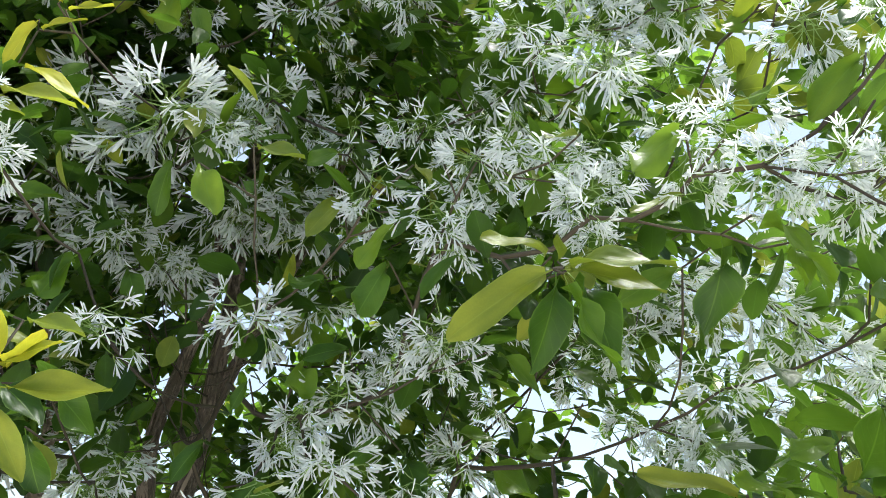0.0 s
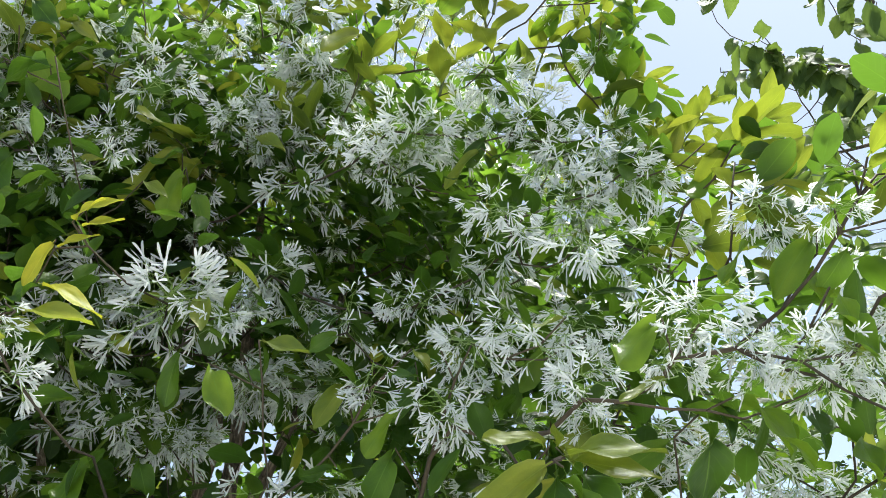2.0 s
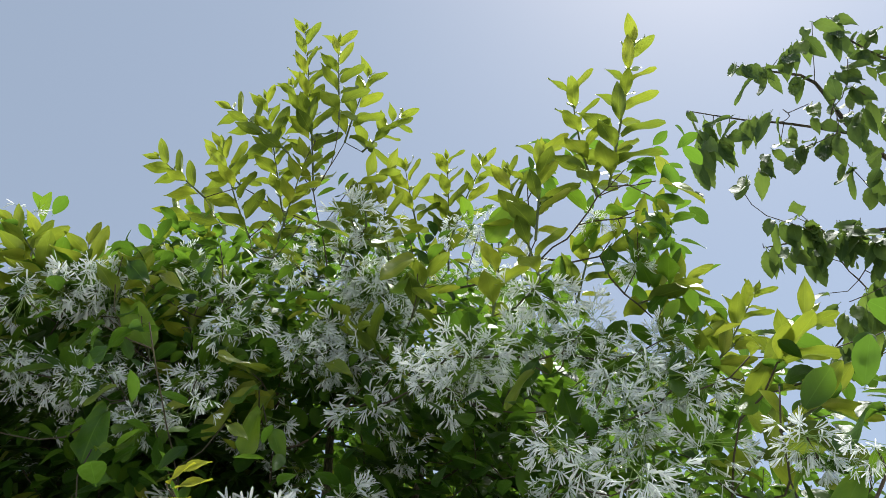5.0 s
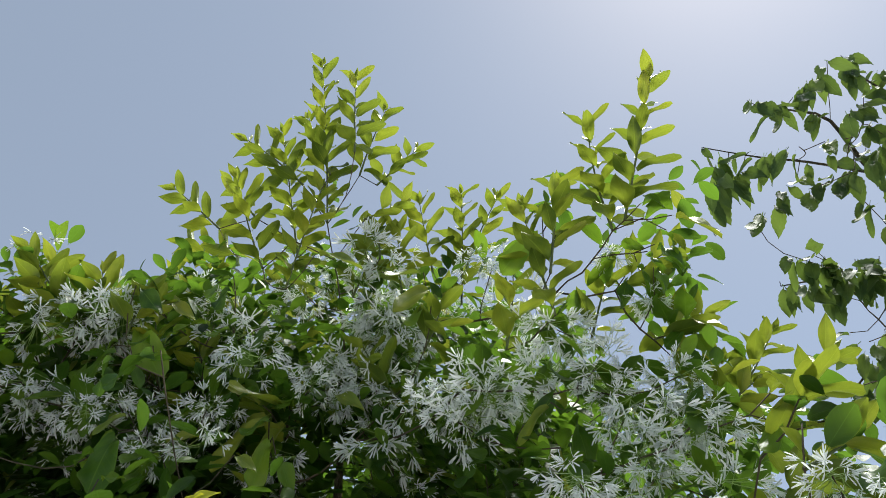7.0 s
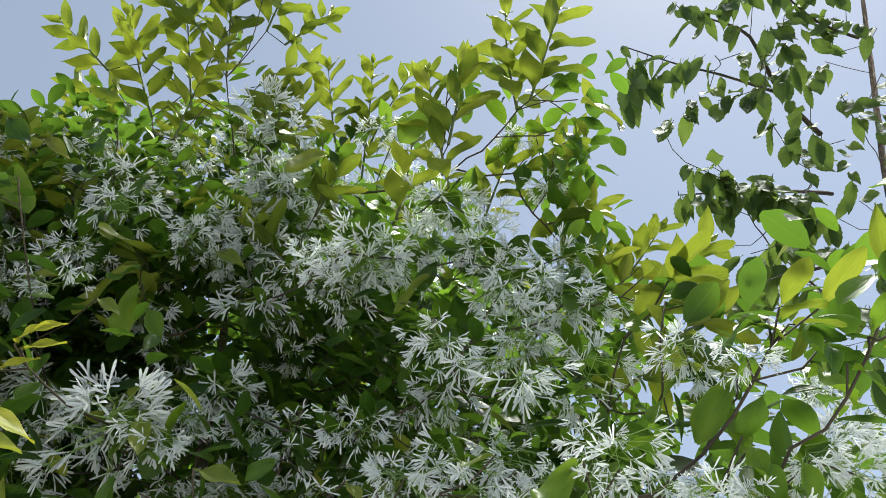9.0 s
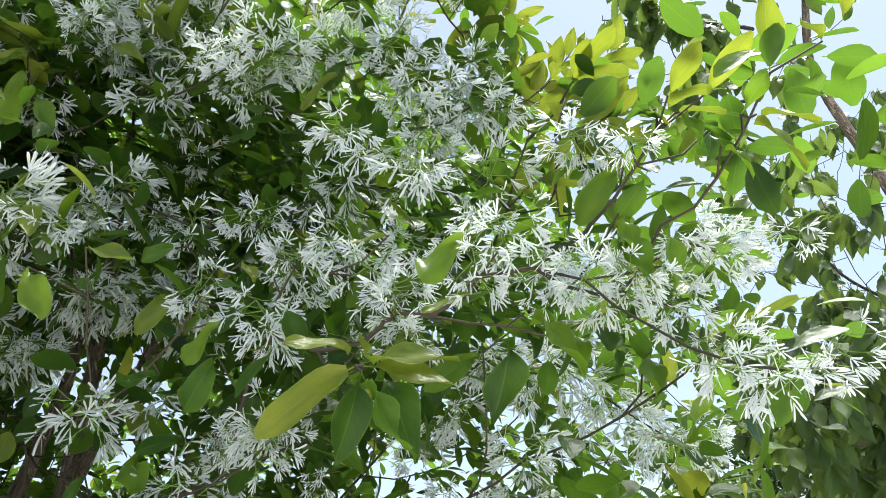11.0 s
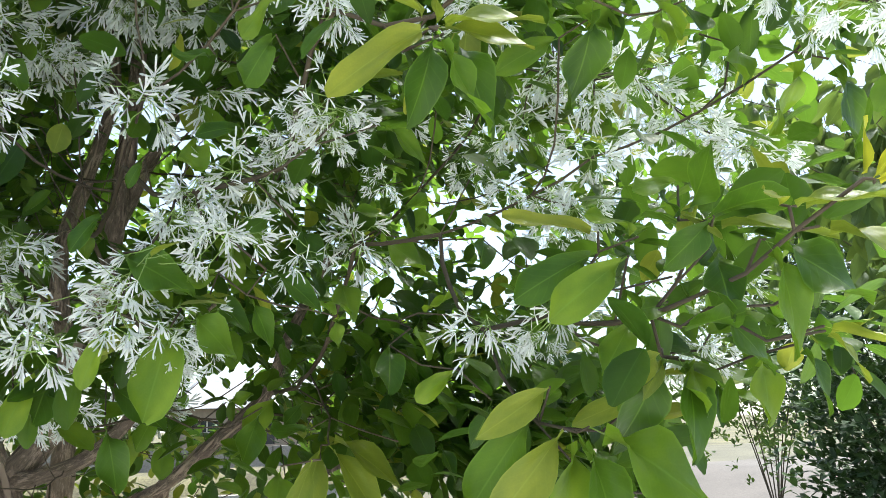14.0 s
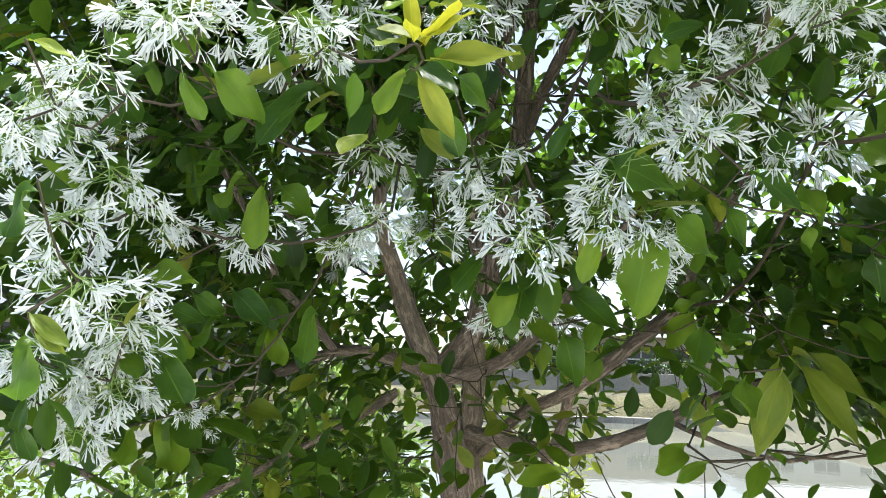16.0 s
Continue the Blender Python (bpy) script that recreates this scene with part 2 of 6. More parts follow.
def tube(verts, faces, pts, radii, sides=6, wobble=0.0):
    """Appends a tapered tube along pts to plain vertex and face lists."""
    start = len(verts)
    side = Vector((0.37, 0.91, 0.19))
    for i, (p, r) in enumerate(zip(pts, radii)):
        d = (pts[min(i + 1, len(pts) - 1)] - pts[max(i - 1, 0)]).normalized()
        a = d.cross(side)
        if a.length < 1e-3:
            a = d.orthogonal()
        a.normalize()
        b = d.cross(a)
        for k in range(sides):
            w = 2 * math.pi * k / sides
            rr = r * (1 + wobble * noise.noise(p * 14 + Vector((k * 1.7, 0, 0))))
            verts.append(p + (a * math.cos(w) + b * math.sin(w)) * rr)
    for i in range(len(pts) - 1):
        for k in range(sides):
            q = start + i * sides + k
            n = start + i * sides + (k + 1) % sides
            faces.append((q, n, n + sides, q + sides))
    verts.append(pts[-1] + (pts[-1] - pts[-2]).normalized() * radii[-1])
    tip = len(verts) - 1
    for k in range(sides):
        q = start + (len(pts) - 1) * sides
        faces.append((q + k, q + (k + 1) % sides, tip))


def mesh_of(name, verts, faces, mats, indices=None, uvs=None, smooth=True):
    me = bpy.data.meshes.new(name)
    me.from_pydata([tuple(v) for v in verts], [], faces)
    for m in mats:
        me.materials.append(m)
    if indices is not None:
        me.polygons.foreach_set("material_index", np.asarray(indices, np.int32))
    if uvs is not None:
        layer = me.uv_layers.new(name="UVMap")
        loops = np.zeros(len(me.loops), np.int32)
        me.loops.foreach_get("vertex_index", loops)
        layer.data.foreach_set("uv", np.asarray(uvs, np.float32)[loops].ravel())
    if smooth:
        me.polygons.foreach_set("use_smooth", np.ones(len(me.polygons), bool))
    me.update()
    return me


def spline(points, step=0.05):
    """Points and radii along a smooth curve through (x, y, z, r) points."""
    p = [Vector(q) for q in points]
    out = []
    for i in range(len(p) - 1):
        a, b, c, d = p[max(i - 1, 0)], p[i], p[i + 1], p[min(i + 2, len(p) - 1)]
        n = max(2, int((c.to_3d() - b.to_3d()).length / step))
        for k in range(n):
            s = k / n
            out.append(0.5 * (2 * b + (c - a) * s + (2 * a - 5 * b + 4 * c - d) * s**2 + (3 * b - a - 3 * c + d) * s**3))
    out.append(p[-1])
    return [q.to_3d() for q in out], [max(q[3], 0.001) for q in out]


# ---- leaves ----
def blade(rows, cols, width, fold, curl, wave, point, petiole=0.1, broad=1.2, base=1.0, teeth=0.0):
    """Vertices, faces and uv of a unit leaf along +y, its face to +z."""
    verts, faces, uvs = [], [], []
    for i in range(rows + 1):
        v = i / rows
        y = petiole + (1 - petiole) * v
        w = width * math.sin(math.pi * min(1, v ** broad * 0.975 + 0.012)) ** point * min(1.0, base + 2.0 * v) * (1 + (teeth if i % 2 else -teeth))
        for j in range(cols + 1):
            u = j / cols * 2 - 1
            x = u * w
            z = fold * abs(x) - curl * y * y + wave * math.sin(v * 7 + u) * abs(u) * 0.05
            verts.append((x, y, z))
            uvs.append((j / cols, v))
    for i in range(rows):
        for j in range(cols):
            q = i * (cols + 1) + j
            faces.append((q, q + 1, q + cols + 2, q + cols + 1))
    n = len(verts)
    verts += [(-0.009, 0, 0), (0.009, 0, 0), (-0.009, petiole + 0.02, 0.004), (0.009, petiole + 0.02, 0.004)]
    uvs += [(0.5, 0)] * 4
    faces.append((n, n + 1, n + 3, n + 2))
    return verts, faces, uvs


LEAF_SHAPES = [blade(9, 4, w, f, c, k, p, 0.12, 1.35, 0.3) for w, f, c, k, p in
               [(0.215, 0.3, 0.26, 1.8, 0.54), (0.235, 0.22, 0.34, 2.4, 0.5), (0.205, 0.44, 0.4, 1.6, 0.56), (0.24, 0.16, 0.2, 2.8, 0.48), (0.21, 0.36, -0.14, 2.2, 0.58)]]
SMALL_SHAPES = [blade(5, 2, w, f, c, 0, p) for w, f, c, p in
                [(0.25, 0.3, 0.12, 0.56), (0.28, 0.15, 0.2, 0.5), (0.235, 0.42, 0.0, 0.6)]]
DROOP_SHAPES = [blade(13, 4, w, f, c, k, p, 0.14, 0.85, 1.0, 0.06) for w, f, c, k, p in [(0.175, 0.25, 0.14, 0.8, 0.95), (0.15, 0.35, 0.22, 1.0, 1.05), (0.19, 0.2, -0.08, 0.8, 0.9)]]
BUSH_SHAPES = [blade(3, 2, w, f, c, 0, p) for w, f, c, p in [(0.25, 0.3, 0.12, 0.56), (0.28, 0.15, 0.2, 0.5), (0.235, 0.42, 0.0, 0.6)]]
SHOOT_SHAPES = [blade(7, 4, w, f, c, k, p, 0.08, 0.9) for w, f, c, k, p in [(0.19, 0.35, 0.16, 1, 0.8), (0.205, 0.25, 0.25, 1.3, 0.78), (0.175, 0.45, -0.05, 1, 0.85)]]
SHOOT_GREEN = [mesh_of("leaf", v, f, [M_SHOOT_LEAF], None, uv) for v, f, uv in SHOOT_SHAPES]
SHOOT_YOUNG = [mesh_of("leaf", v, f, [M_YOUNG], None, uv) for v, f, uv in SHOOT_SHAPES]
SPRIG_YOUNG = [mesh_of("leaf", v, f, [M_YOUNG], None, uv) for v, f, uv in [blade(8, 4, w, f, c, k, p, 0.08, 1.0) for w, f, c, k, p in [(0.165, 0.4, 0.16, 1, 0.75), (0.18, 0.3, 0.24, 1.3, 0.7), (0.15, 0.5, -0.05, 1, 0.8)]]]
SPRIG_BUD = [mesh_of("leaf", v, f, [M_BUD], None, uv) for v, f, uv in SHOOT_SHAPES]
LEAF_GREEN = [mesh_of("leaf", v, f, [M_LEAF], None, uv) for v, f, uv in LEAF_SHAPES]


def leaf_frame(base, way, face, length):
    """The matrix of a leaf from its base, the way it points and the way its face looks."""
    y = way.normalized()
    z = face - face.dot(y) * y
    if z.length < 1e-3:
        z = y.orthogonal()
    z.normalize()
    x = y.cross(z)
    m = Matrix((x, y, z)).transposed().to_4x4()
    return Matrix.Translation(base) @ m @ Matrix.Scale(length, 4)


class Foliage:
    """Many leaves gathered into one mesh."""
    def __init__(self, shapes):
        self.shapes = [(np.array(v), f, uv) for v, f, uv in shapes]
        self.verts, self.faces, self.uvs, self.idx, self.count = [], [], [], [], 0

    def add(self, m, mat=0, which=None):
        v, f, uv = self.shapes[random.randrange(len(self.shapes)) if which is None else which]
        a = np.array(m)
        self.verts.append(v @ a[:3, :3].T + a[:3, 3])
        self.faces.extend([tuple([i + self.count for i in q]) for q in f])
        self.uvs += uv
        self.idx += [mat] * len(f)
        self.count += len(v)

    def link(self, name, mats, parent, kind="stuff", label=""):
        me = mesh_of(name, np.concatenate(self.verts), self.faces, mats, self.idx, self.uvs)
        ob = new(name, me)
        ob.parent = parent
        return tagged(ob, label, kind=kind)


def jitter(s):
    return Vector((random.uniform(-s, s), random.uniform(-s, s), random.uniform(-s, s)))


# ---- flower panicles ----
def panicle_mesh(seed, fullness=1.0):
    """A loose panicle of narrow four-petalled flowers on thin stalks; unit diameter, hanging and spreading from the origin."""
    rng = random.Random(seed)
    verts, faces, idx = [], [], []

    def stalk(a, b, r):
        n = len(faces)
        tube(verts, faces, [a, (a + b) / 2 + Vector((0, 0, -0.01)), b], [r, r * 0.8, r * 0.6], 3)
        idx.extend([1] * (len(faces) - n))

    def petal(o, d, face, length, width):
        x = d.cross(face).normalized()
        bend, sway = rng.uniform(-0.25, 0.35), rng.uniform(-0.22, 0.22)
        n = len(verts)
        for s, w in ((0, 0.3), (0.4, 0.7), (0.78, 1.0), (0.94, 0.8), (1.0, 0.3)):
            c = o + d * (length * s) + Vector((0, 0, -1)) * (bend * length * s * s) + x * (sway * length * s * s)
            verts.append(c - x * (width * w / 2))
            verts.append(c + x * (width * w / 2))
        for k in range(4):
            faces.append((n + 2 * k, n + 2 * k + 1, n + 2 * k + 3, n + 2 * k + 2))
            idx.append(0)

    # side branches from a short axis, each ending in a tuft of flowers whose petals point one way
    axis = Vector((rng.uniform(-0.2, 0.2), rng.uniform(-0.2, 0.2), rng.uniform(0.15, 0.3)))
    count = int(rng.randint(11, 13) * fullness)
    for b in range(count):
        hub = axis * rng.uniform(-0.5, 1)
        turn = b * 2.4 + rng.uniform(-0.4, 0.4)
        lift = rng.uniform(-0.85, 0.45)
        d = Vector((math.cos(turn), math.sin(turn), lift)).normalized()
        knee = hub + d * rng.uniform(0.14, 0.40)
        stalk(hub, knee, 0.007)
        for _ in range(rng.randint(2, 4)):
            e = (d + Vector((rng.uniform(-0.6, 0.6), rng.uniform(-0.6, 0.6), rng.uniform(-0.9, 0.35)))).normalized()
            o = knee + e * rng.uniform(0.03, 0.10)
            stalk(knee, o, 0.005)
            u = e.orthogonal().normalized()
            w = e.cross(u)
            turn, spread_, size = rng.uniform(0, 6.3), rng.uniform(0.3, 0.85), rng.uniform(0.14, 0.185)
            for k in range(4):
                g = turn + k * math.pi / 2 + rng.uniform(-0.35, 0.35)
                out = u * math.cos(g) + w * math.sin(g)
                petal(o, (e + out * spread_ * rng.uniform(0.6, 1.3)).normalized(), out + Vector((rng.uniform(-0.3, 0.3), rng.uniform(-0.3, 0.3), 0.01)), size * rng.uniform(0.8, 1.1), rng.uniform(0.019, 0.0265))
    return mesh_of("flower_panicle", verts, faces, [M_PETAL, M_STALK], idx, smooth=False)


PANICLES = [panicle_mesh(s, 1.3) for s in range(8)]
FULL_PANICLES = [panicle_mesh(s, 1.7) for s in range(20, 28)]

# ---- setting ----
WATER_Z, SHORE, FAR = -1.25, 7.5, 31.0


def ground_height(x, y):
    """Level where the trees stand, down a bank to the pond, up again on the far side."""
    near = SHORE + 0.5 * math.sin(x * 0.35)
    far = FAR + 0.04 * x + 0.4 * math.sin(x * 0.2)
    # the pond ends on both sides, where the near bank swings round
    side = min(1.0, max(0.0, (x - 9) / 8)) + min(1.0, max(0.0, (-26 - x) / 8))
    rise = lambda a: a * a * (3 - 2 * a)
    down = rise(min(1.0, max(0.0, (y - near + 2.5) / 2.8)))
    up = rise(min(1.0, max(0.0, (y - far + 0.3) / 2.2)))
    h = -1.9 * down * (1 - min(1, side)) + up * (1.9 * (1 - min(1, side)) - 0.25)
    return h + 0.03 * noise.noise(Vector((x * 0.9, y * 0.9, 0)))


def build_ground():
    xs = sorted(set([-1800, -700, -300, -120, -70] + [x * 0.75 for x in range(-60, 61)] + [70, 120, 300, 700, 1800]))
    ys = sorted(set([-1800, -500, -120, -40, -15] + [y * 0.5 - 6 for y in range(0, 92)] + [45, 60, 100, 200, 500, 1800]))
    verts = [(x, y, ground_height(x, y) if -60 < x < 60 and y < 60 else (-0.25 if y > 20 else 0.0)) for y in ys for x in xs]
    n = len(xs)
    faces, idx = [], []
    for j in range(len(ys) - 1):
        for i in range(n - 1):
            faces.append((j * n + i, j * n + i + 1, j * n + n + i + 1, j * n + n + i))
            cy, cx = ys[j], xs[i]
            # index 3: the added bounce paving, out of view round the camera
            idx.append(1 if cy > FAR - 2 else (2 if 5 < cx < 22 and 7 < cy < 19 else 3 if -7 < cy < 0.8 and -12 < cx < 12 else 0))
    ob = new("ground", mesh_of("ground", verts, faces, [M_GROUND, M_GRASS, M_PATH, M_BOUNCE_PAVING], idx))
    tagged(ob, "bare earth and short grass falling to a pond, with unseen pale paving added to bounce light", "ground", kind="structure")


build_ground()
bm = bmesh.new()
bmesh.ops.create_grid(bm, x_segments=2, y_segments=2, size=1.0)
for v in bm.verts:
    v.co = Vector((v.co.x * 45 - 10, 20 + v.co.y * 15, WATER_Z))
tagged(part("water", bm, M_WATER), "still grey pond water mirroring the far bank", "pond", kind="structure")


def house(x, y, w, d, h, roof_h, wall_mat, label, windows, base=-0.25):
    """A plain low house: walls with recessed windows and a pitched roof with eaves."""
    top = thing("house", (x, y, base), label, "house", "houses across the pond")
    bm = bmesh.new()
    cuts = []
    n = windows
    step = w / n
    # front wall in piers round each opening, so that the windows are real recesses
    for i in range(n):
        cx = -w / 2 + step * (i + 0.5)
        ww = step * 0.28
        cuts.append((cx - ww, cx + ww))
    edges = [-w / 2] + [e for c in cuts for e in c] + [w / 2]
    for i in range(0, len(edges), 2):
        box(bm, edges[i], edges[i + 1], -d / 2, -d / 2 + 0.25, 0, h)
    for a, b in cuts:
        box(bm, a, b, -d / 2, -d / 2 + 0.25, 0, h * 0.32)
        box(bm, a, b, -d / 2, -d / 2 + 0.25, h * 0.78, h)
    box(bm, -w / 2, w / 2, d / 2 - 0.25, d / 2, 0, h)
    box(bm, -w / 2, -w / 2 + 0.25, -d / 2 + 0.25, d / 2 - 0.25, 0, h)
    box(bm, w / 2 - 0.25, w / 2, -d / 2 + 0.25, d / 2 - 0.25, 0, h)
    part("wall", bm, wall_mat, top)
    for a, b in cuts:
        bm = bmesh.new()
        box(bm, a, b, -d / 2 + 0.14, -d / 2 + 0.18, h * 0.32, h * 0.78)
        win = part("window", bm, M_GLASS, top)
        bm = bmesh.new()
        m = (a + b) / 2
        box(bm, m - 0.03, m + 0.03, -d / 2 + 0.08, -d / 2 + 0.14, h * 0.32, h * 0.78)
        box(bm, a, b, -d / 2 + 0.08, -d / 2 + 0.138, h * 0.55, h * 0.58)
        part("window_frame", bm, M_WHITE, win)
    bm = bmesh.new()
    o = 0.5
    v = [bm.verts.new(c) for c in ((-w / 2 - o, -d / 2 - o, h), (w / 2 + o, -d / 2 - o, h), (w / 2 + o, d / 2 + o, h), (-w / 2 - o, d / 2 + o, h),
                                   (-w / 2 + roof_h * 0.8, 0, h + roof_h), (w / 2 - roof_h * 0.8, 0, h + roof_h))]
    for q in ((0, 1, 5, 4), (1, 2, 5), (2, 3, 4, 5), (3, 0, 4), (3, 2, 1, 0)):
        bm.faces.new([v[k] for k in q])
    part("roof", bm, M_ROOF, top)
    return top


house(-13, 46, 12, 7, 2.9, 1.7, M_WHITE, "low white house with a grey hipped roof", 4)
house(10.2, 45, 11, 7, 2.8, 1.8, M_OCHRE, "low tan house with a grey hipped roof", 4)
house(25, 47, 13, 8, 3.0, 1.9, M_WHITE, "long white house with a grey hipped roof", 5)
house(-30, 50, 14, 8, 3.2, 1.8, M_OCHRE, "tan house with a grey hipped roof", 4)

bm = bmesh.new()
for i in range(30):
    box(bm, -40 + i * 2.2, -37.84 + i * 2.2, 36.6, 37.0, -0.6, 0.62 + 0.03 * (i % 3), bevel=0.02)
tagged(part("garden_wall", bm, M_STONE), "low grey stone wall along the far bank", "wall", kind="structure")

bm = bmesh.new()
for i in range(48):
    x0 = -46 + i * 1.6
    y0 = FAR - 0.35 + 0.04 * x0 + 0.4 * math.sin(x0 * 0.2)
    box(bm, x0, x0 + 1.57, y0, y0 + 0.4, WATER_Z - 0.6, WATER_Z + 0.22 + 0.02 * (i % 2), bevel=0.02)
tagged(part("pond_edge", bm, M_STONE), "grey stone edging along the far side of the pond", "edging", kind="structure")

# ---- the flowering tree ----
TREE_AT = (0.0, 2.2, 0.0)
tree = thing("fringe_tree", (0, 0, 0), "fringe tree in full bloom with shreddy white flowers", "tree")
YOUNG, BUD = 1, 2


def along_limb(me, pts, radii, sides):
    """Stores, for the bark's streaks, the place round and along the limb."""
    co, run = [], 0.0
    for i, (p, r) in enumerate(zip(pts, radii)):
        run += (p - pts[i - 1]).length if i else 0.0
        co += [c for k in range(sides) for c in (r * math.cos(2 * math.pi * k / sides) + pts[0].x, r * math.sin(2 * math.pi * k / sides) + pts[0].z, run)]
    co += [pts[0].x, pts[0].z, run]
    me.attributes.new("along", "FLOAT_VECTOR", "POINT").data.foreach_set("vector", co)


class Net:
    """A branch net: places, their parents and how much each carries."""
    def __init__(self, root, owner):
        self.root, self.owner, self.nodes, self.links, self.loads, self.girth = Vector(root), owner, [], [], [], {}
        self.pts = np.zeros((60000, 3))

    def put(self, p, parent):
        self.pts[len(self.nodes)] = p
        self.nodes.append(p)
        self.links.append(parent)
        self.loads.append(0)
        return len(self.nodes) - 1

    def limb(self, name, points, mat, label="", slim=1.0):
        pts, radii = spline(points)
        radii = [r * slim for r in radii]
        verts, faces = [], []
        sides = 14 if radii[0] > 0.02 else 7
        tube(verts, faces, pts, radii, sides, 0.38)
        me = mesh_of(name, verts, faces, [mat])
        along_limb(me, pts, radii, sides)
        ob = new(name, me)
        ob.parent = self.owner
        tagged(ob, label)
        at = -1
        for p, r in zip(pts, radii):
            at = self.put(p, at)
            self.girth[at] = r
        self.solid = len(self.nodes)

    def grow(self, base):
        """Joins a point to the net by a thin bent twig."""
        p = Vector(base)
        n = len(self.nodes)
        d = np.linalg.norm(self.pts[:n] - np.array(p), axis=1)
        # twigs run outward and up from the limbs: look for a joint inward and below
        core = np.array((self.root.x, self.root.y, max(self.root.z - 0.3, p.z - 0.5))) - np.array(p)
        core /= np.linalg.norm(core) + 1e-6
        along = ((self.pts[:n] - np.array(p)) @ core) / (d + 1e-6)
        cost = d * (1 + 1.6 * (1 - along))
        at = int(cost.argmin())
        a = self.nodes[at]
        gap = (p - a).length
        steps = max(1, int(gap / 0.045))
        sag = Vector((0, 0, -0.12 * gap)) + jitter(0.08 * gap)
        for i in range(1, steps + 1):
            s = i / steps
            at = self.put(a.lerp(p, s) + sag * (4 * s * (1 - s)) + (jitter(0.003) if i < steps else Vector()), at)
        j = at
        while j >= 0:
            self.loads[j] += 1
            j = self.links[j]

    def branchlets(self, mat, label):
        """The net past the main limbs as tubes, thicker the more they carry."""
        kids = {}
        for i in range(self.solid, len(self.nodes)):
            kids.setdefault(self.links[i], []).append(i)
        verts, faces, done = [], [], set()
        rad = lambda i: min(0.005, 0.0009 + 0.0004 * self.loads[i] ** 0.45)
        for i in range(self.solid, len(self.nodes)):
            if i in done:
                continue
            chain = [self.links[i], i]
            while True:
                done.add(chain[-1])
                nxt = [k for k in kids.get(chain[-1], []) if k not in done]
                if not nxt:
                    break
                chain.append(max(nxt, key=lambda k: self.loads[k]))
            tube(verts, faces, [self.nodes[k] for k in chain], [rad(max(k, i)) for k in chain], 5)
        ob = new("branch_work", mesh_of("branch_work", verts, faces, [mat]))
        ob.parent = self.owner
        return tagged(ob, label, kind="stuff")


net = Net((TREE_AT[0], TREE_AT[1], 1.6), tree)


def limb(name, points, mat=None):
    net.limb("trunk" if name in ("trunk", "pale") else "limb", points, mat or M_BARK, slim=0.95 if name in ("stemB", "stemC", "stemD") else 0.8)


limb('trunk', [(0.12, 2.42, -0.64, 0.100), (0.04, 2.28, 0.40, 0.070), (0.01, 2.22, 0.83, 0.062), (-0.02, 2.20, 1.02, 0.054), (-0.05, 2.17, 1.19, 0.050), (-0.09, 2.18, 1.33, 0.047)])
limb('stemA', [(-0.09, 2.18, 1.33, 0.045), (-0.16, 2.24, 1.48, 0.036), (-0.22, 2.32, 1.63, 0.034), (-0.27, 2.30, 1.80, 0.026), (-0.26, 2.32, 1.98, 0.022), (-0.35, 2.34, 2.25, 0.016), (-0.43, 2.30, 2.55, 0.012)], M_PEEL)
limb('stemB', [(-0.08, 2.18, 1.33, 0.038), (-0.00, 2.19, 1.44, 0.034), (0.04, 2.17, 1.56, 0.030), (0.10, 2.13, 1.85, 0.026), (0.12, 2.10, 2.05, 0.024), (0.14, 2.11, 2.35, 0.020), (0.14, 2.07, 2.69, 0.016), (0.14, 1.98, 2.99, 0.012)])
limb('stemC', [(0.04, 2.17, 1.56, 0.026), (-0.01, 2.18, 1.86, 0.020), (0.04, 2.20, 2.11, 0.018), (0.09, 2.21, 2.39, 0.014), (0.03, 2.27, 2.72, 0.010)])
limb('stemD', [(0.12, 2.12, 1.96, 0.020), (0.17, 2.10, 2.10, 0.018), (0.24, 2.03, 2.25, 0.015), (0.32, 1.94, 2.46, 0.012), (0.40, 1.85, 2.76, 0.010)])
limb('pale', [(0.13, 2.69, -0.44, 0.070), (0.08, 2.58, 0.42, 0.050), (0.06, 2.47, 0.84, 0.045), (0.03, 2.44, 1.11, 0.040), (0.03, 2.40, 1.37, 0.036), (0.04, 2.42, 1.58, 0.030), (0.09, 2.39, 1.78, 0.020)], M_PEEL)
limb('right1', [(-0.06, 2.16, 1.33, 0.026), (0.04, 2.10, 1.36, 0.022), (0.12, 2.04, 1.41, 0.020), (0.18, 1.93, 1.49, 0.016), (0.24, 1.81, 1.59, 0.012), (0.30, 1.65, 1.69, 0.009)])
limb('low', [(-0.00, 2.17, 1.19, 0.026), (0.08, 2.12, 1.18, 0.023), (0.19, 2.07, 1.16, 0.021), (0.34, 1.96, 1.20, 0.019), (0.44, 1.87, 1.26, 0.017), (0.52, 1.79, 1.32, 0.013), (0.61, 1.63, 1.38, 0.010)])
limb('lowtwig', [(0.44, 1.87, 1.26, 0.009), (0.53, 1.76, 1.22, 0.007), (0.64, 1.71, 1.20, 0.006), (0.73, 1.65, 1.23, 0.004)])
limb('diag', [(0.05, 2.38, 1.11, 0.022), (0.15, 2.27, 1.23, 0.020), (0.26, 2.10, 1.31, 0.022), (0.35, 1.93, 1.41, 0.022), (0.44, 1.82, 1.51, 0.018), (0.46, 1.70, 1.63, 0.014), (0.50, 1.53, 1.77, 0.010)])
limb('diag2', [(0.12, 2.40, 0.27, 0.030), (0.15, 2.33, 0.74, 0.024), (0.19, 2.30, 1.00, 0.020), (0.25, 2.22, 1.18, 0.018), (0.26, 2.10, 1.31, 0.016)])
